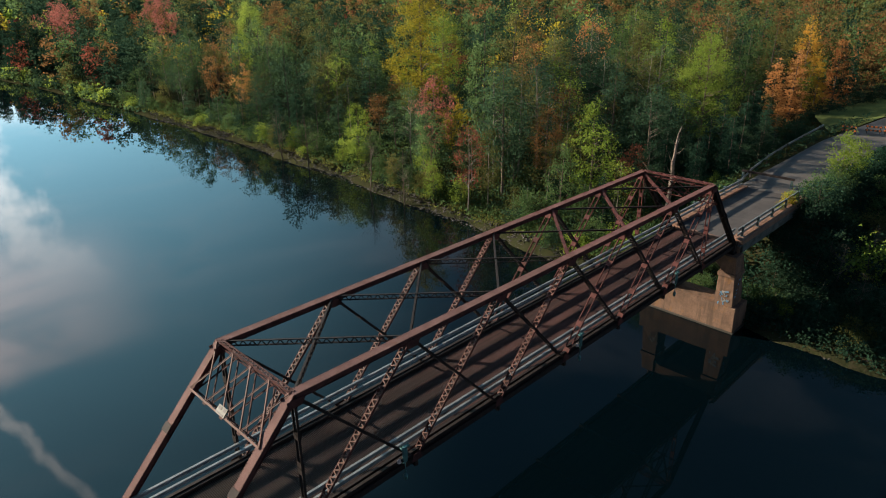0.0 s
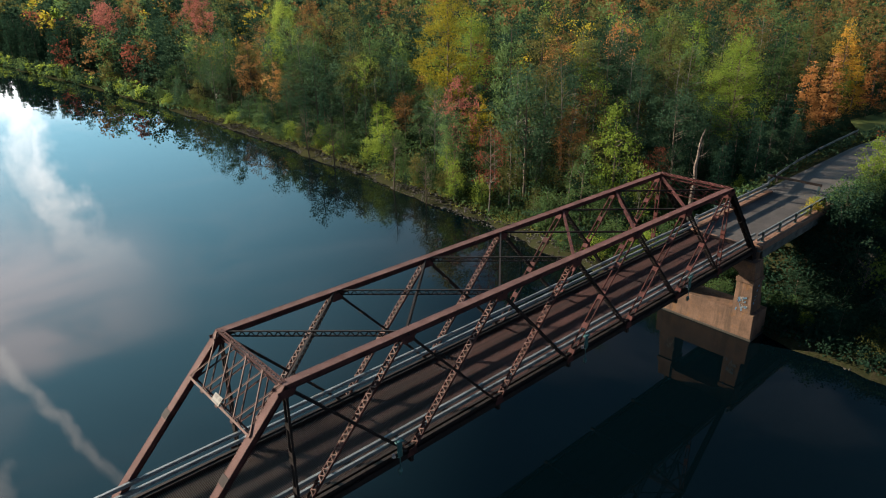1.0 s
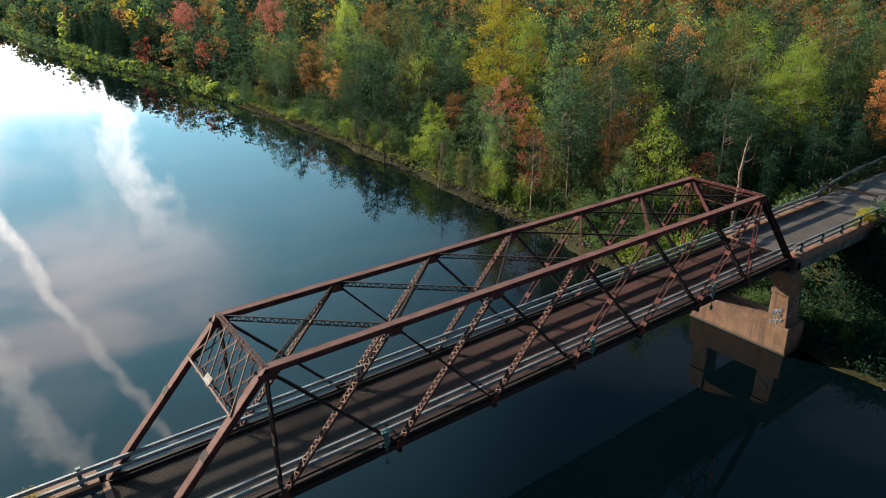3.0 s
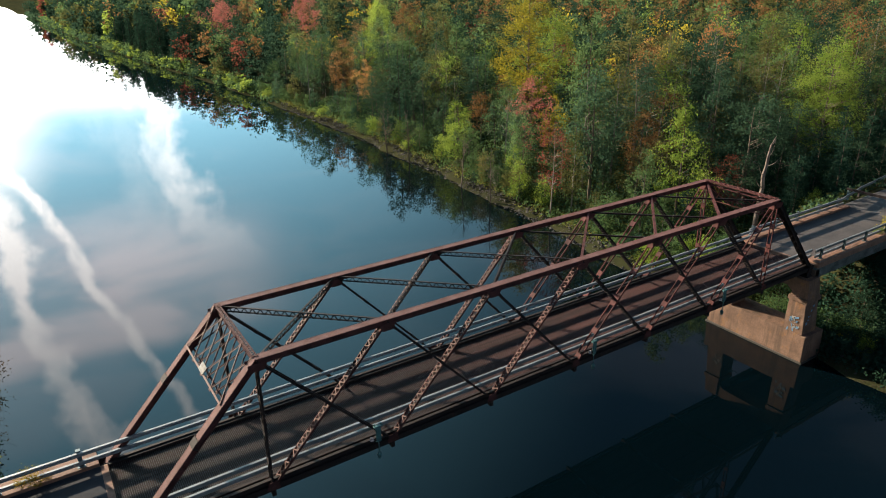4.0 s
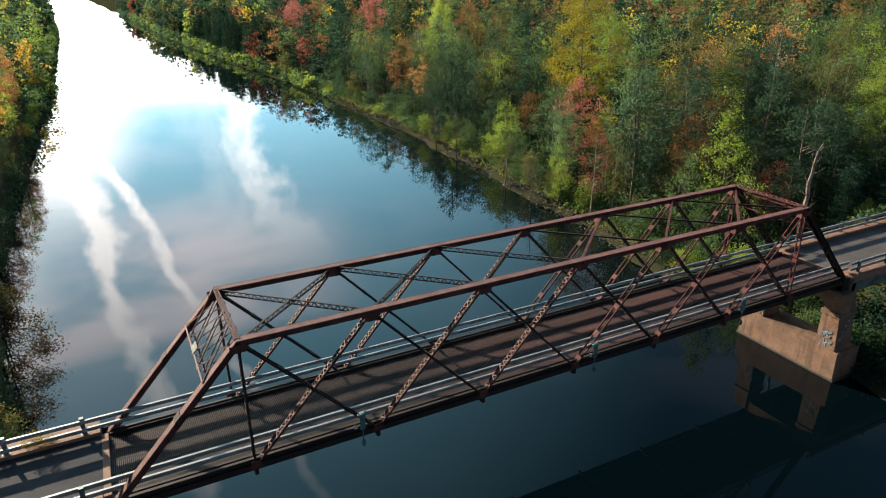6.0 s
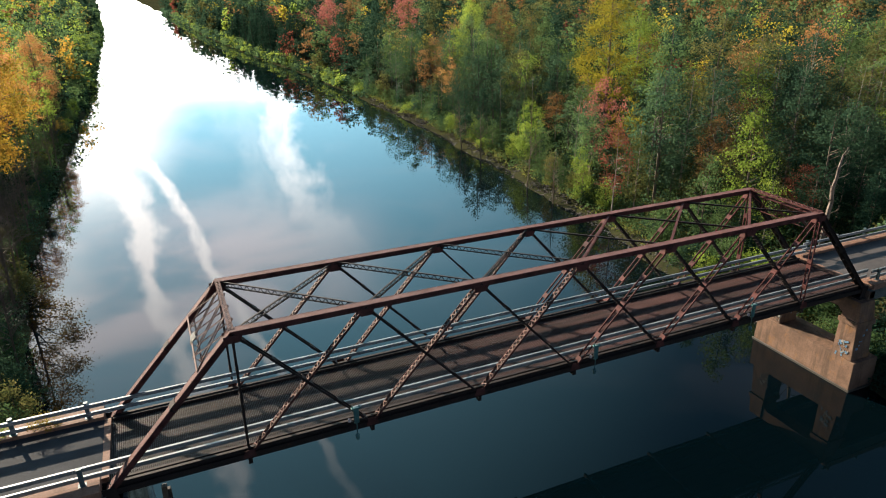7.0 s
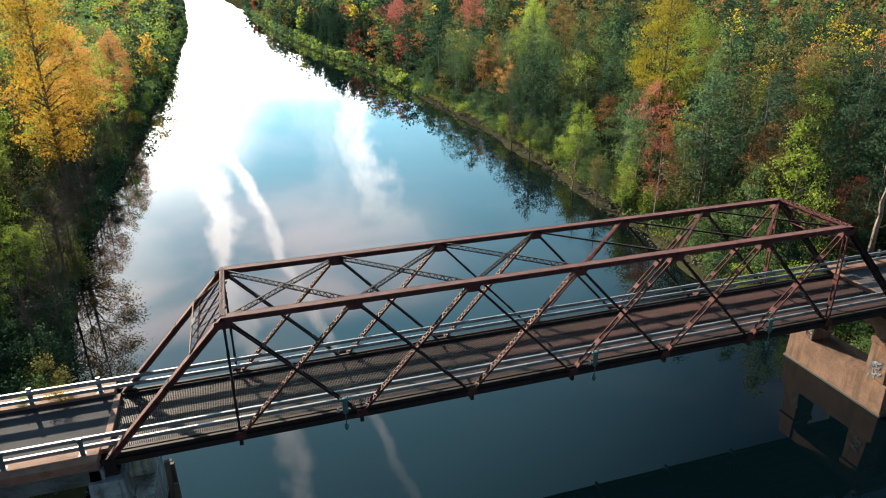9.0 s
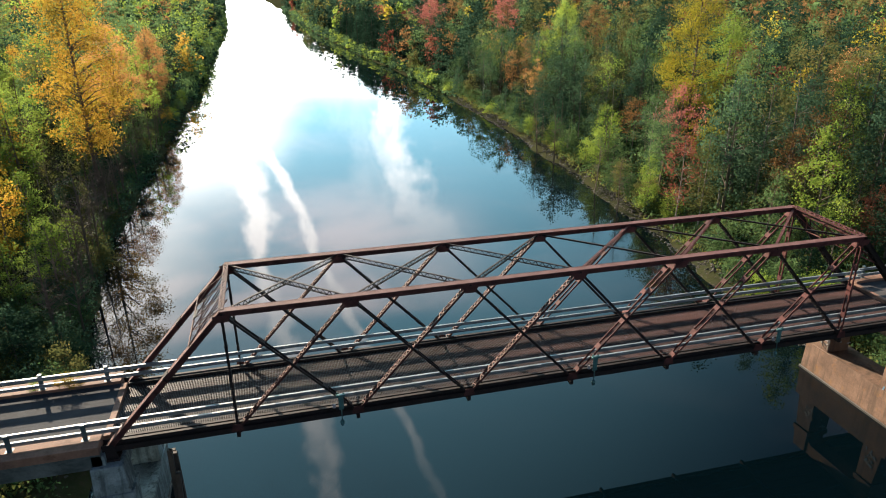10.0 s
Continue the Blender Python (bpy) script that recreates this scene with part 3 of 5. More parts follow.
def build_portal(k, j, half):
    """Sway frame between two end posts: two lattice planes, a laced top strut and a lower strut."""
    portal = part("portal_frame", strut_pair(up_node(k, False), up_node(k, True), half), "painted_steel", bridge, "lattice portal frame between the end posts")
    n0, f0 = up_node(k, False), up_node(k, True)
    n1, f1 = n0.lerp(low_node(j, False), 0.25), f0.lerp(low_node(j, True), 0.25)
    nor = (n1 - n0).cross(f0 - n0).normalized()
    across = (n1 - n0).normalized()
    panels = 4
    for off in (-0.17, 0.17):
        o = nor * off
        bm = bmesh.new()
        beam(bm, n1 + o, f1 + o, nor, 0.06, 0.014)
        beam(bm, n1 + o, f1 + o, nor, 0.014, 0.09, 0.03 if off > 0 else -0.03)
        part("lower_strut", bm, "sunlit_steel", portal)
        for i in range(panels):
            for lay, (p, q) in enumerate(((n1.lerp(f1, i / panels), n0.lerp(f0, (i + 1) / panels)), (n0.lerp(f0, i / panels), n1.lerp(f1, (i + 1) / panels)))):
                bm = bmesh.new()
                s = o + nor * (0.012 if lay else -0.012)
                beam(bm, p + s, q + s, nor, 0.012, 0.075)
                beam(bm, p + s, q + s, nor, 0.05, 0.012, 0.0, 0.035)
                # sun on the outward plane, shade on the rear, put into steel colour
                part("lattice_bar", bm, "sunlit_steel" if off * nor.x < 0 else "painted_steel", portal)
        for i in range(1, panels):
            for c in (n0.lerp(f0, i / panels), n1.lerp(f1, i / panels)):
                bm = bmesh.new()
                beam(bm, c + o - across * 0.13, c + o + across * 0.13, nor, 0.028, 0.24)
                part("node_plate", bm, "painted_steel", portal)
    # tie plates that hold the two lower struts together
    for i in range(8):
        c = n1.lerp(f1, (i + 0.5) / 8)
        bm = bmesh.new()
        beam(bm, c - nor * 0.17, c + nor * 0.17, Y, 0.05, 0.012, 0, 0.03)
        part("tie_plate", bm, "sunlit_steel", portal)
    bm = bmesh.new()
    cnt, wide_bar = (14, 0.075) if half > 0.15 else (30, 0.04)
    for i in range(cnt):
        p, q = n0.lerp(f0, i / cnt), n0.lerp(f0, (i + 1) / cnt)
        s = half if i % 2 else -half
        beam(bm, p + Vector((s, 0, 0.165)), q + Vector((-s, 0, 0.165)), (q - p).cross(Z), wide_bar, 0.012)
        beam(bm, p + Vector((-s, 0, 0.18)), q + Vector((s, 0, 0.18)), (q - p).cross(Z), wide_bar, 0.012)
    part("lacing", bm, "sunlit_steel", portal)
    return portal, n1, f1, nor


def strut_pair(a, b, half):
    bm = bmesh.new()
    for s in (-half, half):
        o = Vector((s, 0, 0.13))
        beam(bm, a + o, b + o, Z, 0.08, 0.02)
        beam(bm, a + o, b + o, Z, 0.015, 0.05, 0.04)
        o = Vector((s * 0.6, 0, -0.12))
        beam(bm, a + o, b + o, Z, 0.07, 0.04)
    return bm


_, pn, pf, pnor = build_portal(1, 0, 0.10)
build_portal(7, 8, 0.19)
# height sign on the lower strut
out = -pnor if pnor.x > 0 else pnor
sd = (up_node(1, False) - low_node(0, False)).normalized()
sc = pn.lerp(pf, 0.52) + sd * 0.16 + out * 0.23
bm = bmesh.new()
beam(bm, sc - Y * 0.33, sc + Y * 0.33, sd, 0.36, 0.02)
sign = part("sign_plate", bm, "sign_white", bridge, "small weathered pale height sign")
for row, (w0, w1, hh) in enumerate(((-0.26, -0.10, 0.14), (0.04, 0.26, 0.14), (-0.24, 0.24, 0.05))):
    bm = bmesh.new()
    c = sc + out * 0.016 + sd * (0.08 if row < 2 else -0.12)
    beam(bm, c + Y * w0, c + Y * w1, sd, hh, 0.008)
    part("mark", bm, "sign_black", sign)

# floor: beams, stringers and steel grid
for k in range(9):
    bm = bmesh.new()
    x = k * P
    box(bm, x - 0.012, 0.2, LOW - 0.40, x + 0.012, W - 0.2, LOW - 0.02)
    box(bm, x - 0.13, 0.2, LOW - 0.43, x + 0.13, W - 0.2, LOW - 0.40)
    box(bm, x - 0.13, 0.2, LOW - 0.02, x + 0.13, W - 0.2, LOW + 0.005)
    part("floor_beam", bm, "dark_and_shaded_steel", bridge)
for y in (0.32, 1.1, 1.95, 2.8, 3.6, 4.45, W - 0.32):
    bm = bmesh.new()
    box(bm, 0.1, y - 0.012, LOW + 0.025, 47.9, y + 0.012, DECK - 0.10)
    box(bm, 0.1, y - 0.08, LOW + 0.005, 47.9, y + 0.08, LOW + 0.025)
    part("stringer", bm, "dark_and_shaded_steel", bridge)
# dark sheet added under the open grid, to tone its gaps
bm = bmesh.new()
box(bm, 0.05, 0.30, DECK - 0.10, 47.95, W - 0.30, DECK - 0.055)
deck = part("deck_pan", bm, "deck_steel", bridge, "rusty dark pan added under the gaps of the steel grid deck")
bm = bmesh.new()
x = 0.10
while x < 47.95:
    box(bm, x - 0.013, 0.32, DECK - 0.055, x + 0.013, W - 0.32, DECK)
    x += 0.085
tagged(part("grid_bar", bm, "deck_bar", deck, "worn steel grid bars"), kind="stuff")
for i in range(15):
    bm = bmesh.new()
    y = 0.5 + i * (W - 1.0) / 14
    box(bm, 0.1, y - 0.015, DECK - 0.054, 47.9, y + 0.012, DECK - 0.04)
    part("grid_rail", bm, "deck_steel", deck)
for y in (0.36, W - 0.36):
    bm = bmesh.new()
    box(bm, 0.1, y - 0.07, DECK - 0.05, 47.9, y + 0.07, DECK + 0.12)
    part("edge_angle", bm, "dark_and_shaded_steel", bridge)
for s, y in ((1, 0.10), (-1, W - 0.10)):
    bm = bmesh.new()
    box(bm, 0.1, y - 0.10, LOW - 0.20, 47.9, y - 0.08, ROAD - 0.06)
    box(bm, 0.1, y - 0.15, ROAD - 0.06, 47.9, y + 0.01, ROAD - 0.02)
    box(bm, 0.1, y - 0.16, LOW - 0.22, 47.9, y + 0.10, LOW - 0.18)
    part("edge_girder", bm, "dark_and_shaded_steel", bridge, "dark edge girder under the rail")

# ---- guard rails ----
RAIL = [(-0.04, -0.10), (0.025, -0.10), (0.045, -0.05), (0.015, -0.015), (0.015, 0.015), (0.045, 0.05), (0.025, 0.10), (-0.04, 0.10), (-0.05, 0.0)]


def guard_rail(y, side, x0, x1, posts, label):
    rail = thing("guard_rail", label, "guard rail")
    for z in (0.09, -0.36):
        x = x0
        while x < x1:
            xe = min(x + 6.4, x1)
            bm = bmesh.new()
            prism(bm, [(y + side * a * 1.2, z + b) for a, b in RAIL], x, xe - 0.012)
            box(bm, x, y - 0.06, z + 0.098, xe - 0.012, y + 0.06, z + 0.108)
            part("rail_beam", bm, "galvanised", rail, "galvanised rail beam")
            x = xe
    for px in posts:
        bm = bmesh.new()
        yy = y - side * 0.14
        box(bm, px - 0.09, yy - 0.07, ROAD + 0.1, px + 0.09, yy - 0.045, 0.24)
        box(bm, px - 0.09, yy + 0.045, ROAD + 0.1, px + 0.09, yy + 0.07, 0.24)
        box(bm, px - 0.012, yy - 0.05, ROAD + 0.1, px + 0.012, yy + 0.05, 0.24)
        box(bm, px - 0.17, yy - 0.17, ROAD + 0.13, px + 0.17, yy + 0.17, ROAD + 0.17)
        box(bm, px - 0.10, yy - 0.10, 0.24, px + 0.10, yy + 0.10, 0.27)
        p = part("post", bm, "rail_post", rail)
        for z in (0.09, -0.36):
            bm = bmesh.new()
            box(bm, px - 0.07, yy - 0.02 + side * 0.06, z - 0.08, px + 0.07, yy + 0.02 + side * 0.075, z + 0.08)
            part("spacer_block", bm, "rail_post", p)


LEFT_POSTS = [-0.95 - 3.25 * i for i in range(14)]
RIGHT_POSTS = [49.2 + 3.25 * i for i in range(5)]
guard_rail(0.30, 1, -46, 48.6, LEFT_POSTS, "double galvanised steel guard rail with blue-grey posts")
guard_rail(W - 0.30, -1, -46, 48.6, LEFT_POSTS, "double galvanised steel guard rail with blue-grey posts")
guard_rail(0.02, 1, 48.62, 63.0, RIGHT_POSTS, "double galvanised guard rail on the approach slab")
guard_rail(W - 0.02, -1, 48.62, 63.0, RIGHT_POSTS, "double galvanised guard rail on the approach slab")

# ---- approach slabs and piers ----


def approach(x0, x1, name, stone):
    slab = thing(name, "concrete approach span with stained kerbs", "bridge approach")
    bm = bmesh.new()
    box(bm, x0, 0.45, ROAD - 0.35, x1, W - 0.45, ROAD)
    part("roadway", bm, "road_concrete" if x0 < 0 else "sunlit_roadway", slab, "grey worn roadway")
    for y0, y1 in ((-0.62, 0.45), (W - 0.45, W + 0.62)):
        n = max(1, round((x1 - x0) / 6.5))
        for i in range(n):
            a, b = x0 + (x1 - x0) * i / n, x0 + (x1 - x0) * (i + 1) / n
            bm = bmesh.new()
            box(bm, a + 0.008, y0, ROAD - 0.28, b - 0.008, y1, ROAD + 0.16, 0.02)
            part("kerb", bm, "kerb_concrete", slab, "ochre-stained concrete kerb")
        ye = y0 + 0.12 if y0 < 0 else y1 - 0.12
        bm = bmesh.new()
        box(bm, x0, min(ye, ye + (0.35 if y0 < 0 else -0.35)), ROAD - 1.15, x1, max(ye, ye + (0.35 if y0 < 0 else -0.35)), ROAD - 0.28, 0.02)
        part("fascia_beam", bm, stone, slab)


approach(-48, -0.25, "approach_span", "shaded_fascia_concrete")
approach(48.25, 63.5, "approach_span", "shaded_fascia_concrete")
for x in (-0.1, 48.1):
    bm = bmesh.new()
    box(bm, x - 0.15, 0.45, ROAD - 0.34, x + 0.15, W - 0.45, ROAD + 0.012)
    tagged(new("expansion_joint", mesh_of("expansion_joint", bm, "kerb_concrete")), "pale concrete joint strip across the road", "joint plate")


def taper(bm, x0, y0, x1, y1, z0, z1, inset, bevel=0.04):
    lo = [bm.verts.new(p) for p in ((x0, y0, z0), (x1, y0, z0), (x1, y1, z0), (x0, y1, z0))]
    hi = [bm.verts.new(p) for p in ((x0 + inset, y0 + inset, z1), (x1 - inset, y0 + inset, z1), (x1 - inset, y1 - inset, z1), (x0 + inset, y1 - inset, z1))]
    fs = [bm.faces.new(lo[::-1]), bm.faces.new(hi)] + [bm.faces.new((lo[i], lo[(i + 1) % 4], hi[(i + 1) % 4], hi[i])) for i in range(4)]
    if bevel:
        bmesh.ops.bevel(bm, geom=list({e for f in fs for e in f.edges}), offset=bevel, segments=1, affect="EDGES")


def frustum(bm, lo, hi, z0, z1, bevel=0.03):
    """A block between two level rectangles (x0, y0, x1, y1)."""
    a = [bm.verts.new((x, y, z0)) for x, y in ((lo[0], lo[1]), (lo[2], lo[1]), (lo[2], lo[3]), (lo[0], lo[3]))]
    b = [bm.verts.new((x, y, z1)) for x, y in ((hi[0], hi[1]), (hi[2], hi[1]), (hi[2], hi[3]), (hi[0], hi[3]))]
    fs = [bm.faces.new(a[::-1]), bm.faces.new(b)] + [bm.faces.new((a[i], a[(i + 1) % 4], b[(i + 1) % 4], b[i])) for i in range(4)]
    bmesh.ops.bevel(bm, geom=list({e for f in fs for e in f.edges}), offset=bevel, segments=1, affect="EDGES")
    return bm


def chipped(bm, amount, seed):
    """Cuts long edges and loosens them a little, like worn concrete."""
    bmesh.ops.subdivide_edges(bm, edges=[e for e in bm.edges if e.calc_length() > 0.9], cuts=4, use_grid_fill=True)
    r = np.random.default_rng(seed)
    for v in bm.verts:
        v.co += Vector(r.normal(size=3) * amount)
    return bm


def pier(x0, x1, label, stone):
    """Footing wall, two battered columns with a belt course, and the beam that joins their heads."""
    p = thing("bridge_pier", label, "bridge pier")
    front = x0 > 20                                  # the river side is the low-x side
    bm = bmesh.new()
    taper(bm, x0 - 0.05, -1.5, x1 + 0.05, 7.1, -10.5, -6.2, 0.10)
    part("footing", chipped(bm, 0.010, 3), stone, p, "broad stained concrete footing wall")
    xa, xb = (x0 + 0.12, x0 + 1.95) if front else (x1 - 1.95, x1 - 0.12)
    for y, s in ((0.0, -1), (W, 1)):
        out0, out1, inn = y + s * 1.08, y + s * 0.86, y - s * 0.50
        bm = bmesh.new()
        frustum(bm, (xa, min(out0, inn), xb, max(out0, inn)), (xa + 0.06, min(out1, inn), xb - 0.12, max(out1, inn)), -6.21, -3.62)
        col = part("column", chipped(bm, 0.008, 5), stone, p)
        bm = bmesh.new()
        a, b = y + s * 0.97, y - s * 0.56
        frustum(bm, (xa - 0.06, min(a, b), xb, max(a, b)), (xa - 0.06, min(a, b), xb, max(a, b)), -3.63, -3.24)
        part("corbel", bm, stone, col)
        bm = bmesh.new()
        a, b, c = y + s * 0.90, y + s * 0.72, y - s * 0.44
        frustum(bm, (xa + 0.06, min(a, c), xb - 0.12, max(a, c)), (xa + 0.08, min(b, c), xb - 0.3, max(b, c)), -3.25, -1.77)
        part("column_head", bm, stone, col)
    bm = bmesh.new()
    ring = [(0.4, -1.78), (0.4, -3.05), (0.9, -2.66), (W - 0.9, -2.66), (W - 0.4, -3.05), (W - 0.4, -1.78)]
    prism(bm, ring, xa + 0.16, xb - 0.35)
    part("cross_beam", bm, stone, p)
    bm = bmesh.new()
    xm = (xa + xb) / 2
    box(bm, xm + (0.15 if front else -0.75), -0.5, -1.77, xm + (0.75 if front else -0.15), W + 0.5, -1.2)
    part("back_wall", bm, stone, p)
    bm = bmesh.new()
    box(bm, x0 - 0.09, -1.55, -8.62, x1 + 0.09, 7.15, -8.36, 0.03)
    part("plinth", bm, "wet_concrete", p, "dark waterlogged plinth")
    return p


pier_right = pier(46.95, 49.5, "weathered sunlit concrete pier standing in the river", "concrete")
pier_left = pier(-1.5, 1.05, "stained concrete pier beside the bank, bluish skylight in its colour", "mossy_skylit_concrete")
# sprayed marks on the columns, drawn as plain strokes
def strokes(y, mats, seed):
    r = np.random.default_rng(seed)
    for i, mat in enumerate(mats):
        bm = bmesh.new()
        for k in range(9):
            z0 = r.uniform(-6.0, -4.9)
            z1 = z0 + r.uniform(-0.3, 0.3)
            y0 = y + r.uniform(-0.55, 0.25)
            y1 = y0 + r.uniform(-0.3, 0.3)
            xf = 47.055
            beam(bm, (xf + 0.0235 * (z0 + 6.2), y0, z0), (xf + 0.0235 * (z1 + 6.2), y1, z1), (0.02, 0, 1), 0.05 + 0.05 * (k % 3), 0.012 + 0.004 * i)
        part("paint_stroke", bm, mat, pier_right)
    bm = bmesh.new()
    for k in range(6):
        z0 = r.uniform(-5.4, -4.0)
        yf = y - 1.075 + 0.085 * (z0 + 6.2)
        x = r.uniform(47.3, 48.2)
        beam(bm, (x, yf, z0), (x + r.uniform(0.1, 0.4), yf, z0 + 0.03), (0, 0.085, 1), 0.10 + 0.06 * (k % 2), 0.03)
    part("paint_stroke", bm, mats[1], pier_right)


strokes(0.0, ("graffiti_white", "graffiti_blue"), 11)
strokes(W, ("sign_black", "graffiti_white"), 12)


def navigation_light(x):
    lamp = thing("navigation_light", "green-painted navigation light hung from the bridge edge", "lamp", group="lights along the bridge")
    y = -0.36
    bm = bmesh.new()
    box(bm, x - 0.13, y - 0.05, -0.75, x + 0.13, y + 0.05, 0.12, 0.02)
    part("bracket", bm, "copper_green", lamp)
    bm = bmesh.new()
    box(bm, x - 0.24, y - 0.09, 0.08, x + 0.24, y + 0.09, 0.16, 0.02)
    rod(bm, (x - 0.18, y, 0.14), (x - 0.18, y, 0.30), 0.035, 0.03)
    rod(bm, (x + 0.16, y, 0.14), (x + 0.16, y, 0.26), 0.03, 0.03)
    part("cap", bm, "copper_green", lamp)
    bm = bmesh.new()
    rod(bm, (x - 0.38, y, -0.62), (x + 0.42, y, -0.62), 0.04, 0.04)
    rod(bm, (x + 0.30, y, -0.66), (x + 0.30, -0.02, -0.66), 0.03, 0.03)
    part("arm", bm, "dark_and_shaded_steel", lamp)
    bm = bmesh.new()
    rod(bm, (x - 0.36, y, -0.56), (x - 0.36, y, -0.40), 0.10, 0.07, 8)
    part("floodlight", bm, "lamp_glass", lamp, "small pale floodlight")
    bm = bmesh.new()
    rod(bm, (x, y, -0.74), (x, y, -1.42), 0.028, 0.028)
    part("drop_rod", bm, "copper_green", lamp)
    bm = bmesh.new()
    rod(bm, (x, y, -1.72), (x, y, -1.50), 0.07, 0.12, 10)
    rod(bm, (x, y, -1.50), (x, y, -1.38), 0.12, 0.05, 10)
    part("lantern", bm, "copper_green", lamp)


for x in (11.15, 25.25, 37.2):
    navigation_light(x)

# fender piles beside the pier
for i, (x, y, top, lx) in enumerate(((1.75, 3.4, -4.3, 0.12), (2.05, 3.9, -4.9, -0.05), (1.95, 3.0, -5.6, 0.2), (1.7, 4.6, -5.2, 0.1))):
    bm = bmesh.new()
    box(bm, x - 0.13, y - 0.13, -10.2, x + 0.13, y + 0.13, top, 0.02)
    bmesh.ops.translate(bm, vec=(lx, 0.0, 0.0), verts=[v for v in bm.verts if v.co.z > top - 0.5])
    tagged(new("timber_post", mesh_of("timber_post", bm, "timber")), "broken dark timber fender post in the water", "timber post", "fender posts by the pier")

# beyond the bridge: barrier beam, low rail along the verge, barricades, mown verge
gate = thing("barrier_beam", "dark steel beam laid across the closed road", "barrier")
bm = bmesh.new()
beam(bm, (66.0, 6.9, 0.18), (66.0, 1.6, 0.18), (0, 0, 1), 0.22, 0.16)
part("beam", bm, "dark_and_shaded_steel", gate)
for y in (6.7, 1.8):
    bm = bmesh.new()
    box(bm, 65.9, y - 0.1, ROAD - 0.15, 66.1, y + 0.1, 0.07)
    part("post", bm, "rail_post", gate)
verge = thing("verge_rail", "weathered low rail along the grassy verge", "guard rail")
pts = [Vector((x, y, 0.0 - (x - 63) * 0.004)) for x, y in ((63.2, 5.75), (68.3, 6.65), (75.0, 7.4), (82.4, 7.85), (91.2, 8.12), (97.0, 8.3))]
for a, c in zip(pts, pts[1:]):
    bm = bmesh.new()
    beam(bm, a, c, (0, 0, 1), 0.26, 0.07)
    part("rail_beam", bm, "galvanised", verge)
for p in pts:
    bm = bmesh.new()
    box(bm, p.x - 0.08, p.y + 0.05, float(land(p.x, p.y)) - 0.2, p.x + 0.08, p.y + 0.2, p.z + 0.08)
    part("post", bm, "timber", verge)


def barricade(x, y, turn):
    it = thing("road_barricade", "orange and white striped road barricade", "barricade", (x, y, ROAD), "barricades closing the road")
    it.rotation_euler = (0, 0, radians(turn))
    for s in (-1, 1):
        bm = bmesh.new()
        beam(bm, (0.25, s * 0.75, 0.0), (0.0, s * 0.75, 1.15), Y, 0.07, 0.05)
        beam(bm, (-0.25, s * 0.75, 0.0), (0.0, s * 0.75, 1.15), Y, 0.07, 0.05)
        part("leg", bm, "timber", it)
    for z in (0.45, 0.95):
        bm = bmesh.new()
        box(bm, -0.20, -0.95, z - 0.11, -0.17, 0.95, z + 0.11)
        board = part("board", bm, "sign_white", it)
        for k in range(4):
            bm = bmesh.new()
            box(bm, -0.206, -0.85 + 0.5 * k, z - 0.105, -0.198, -0.62 + 0.5 * k, z + 0.105)
            part("stripe", bm, "orange_paint", board)


barricade(96.6, 5.0, 0)
barricade(98.6, 2.6, 8)
barricade(99.2, 0.6, -6)
bm = bmesh.new()
rows = []
for x in np.arange(99, 150, 2.0):
    m = float(road_mid(x)) + 3.6
    w = min(9.0, 2.0 + (x - 99) * 0.6)
    rows.append([bm.verts.new((x, m + w * f, max(float(land(x, m + w * f)), -1.6) + 0.06)) for f in (0, 0.25, 0.5, 0.75, 1)])
for r, q in zip(rows, rows[1:]):
    for k in range(4):
        bm.faces.new((r[k], q[k], q[k + 1], r[k + 1]))
tagged(new("lawn", mesh_of("lawn", bm, "lawn_grass")), "sunlit mown grass verge beside the road", "grass", kind="structure")

# ---- plants ----
rng = np.random.default_rng(7)


def leaves_at(centres, size, flat=0.0):
    """Three-cornered leaves of about that size, turned at random, round each centre."""
    n = len(centres)
    u = rng.normal(size=(n, 3))
    u[:, 2] *= 1 - flat * 0.7
    u /= np.linalg.norm(u, axis=1)[:, None]
    v = np.cross(u, rng.normal(size=(n, 3)))
    v /= np.linalg.norm(v, axis=1)[:, None]
    s = (size * rng.uniform(0.6, 1.3, n))[:, None]
    return np.stack([centres + u * s, centres - u * s * 0.5 + v * s * 0.62, centres - u * s * 0.5 - v * s * 0.62], 1).reshape(-1, 3)


def envelope(kind, u):
    if kind == "conifer":
        return (1 - u) ** 0.85 + 0.03
    if kind == "poplar":
        return np.sin(np.pi * np.clip(u, 0.02, 0.98) ** 0.75) ** 0.7
    if kind == "shrub":
        return np.sqrt(np.clip(1 - (u * 0.95) ** 2, 0, 1))
    return np.sin(np.pi * np.clip(u * 0.9 + 0.1, 0, 0.985)) ** 0.55


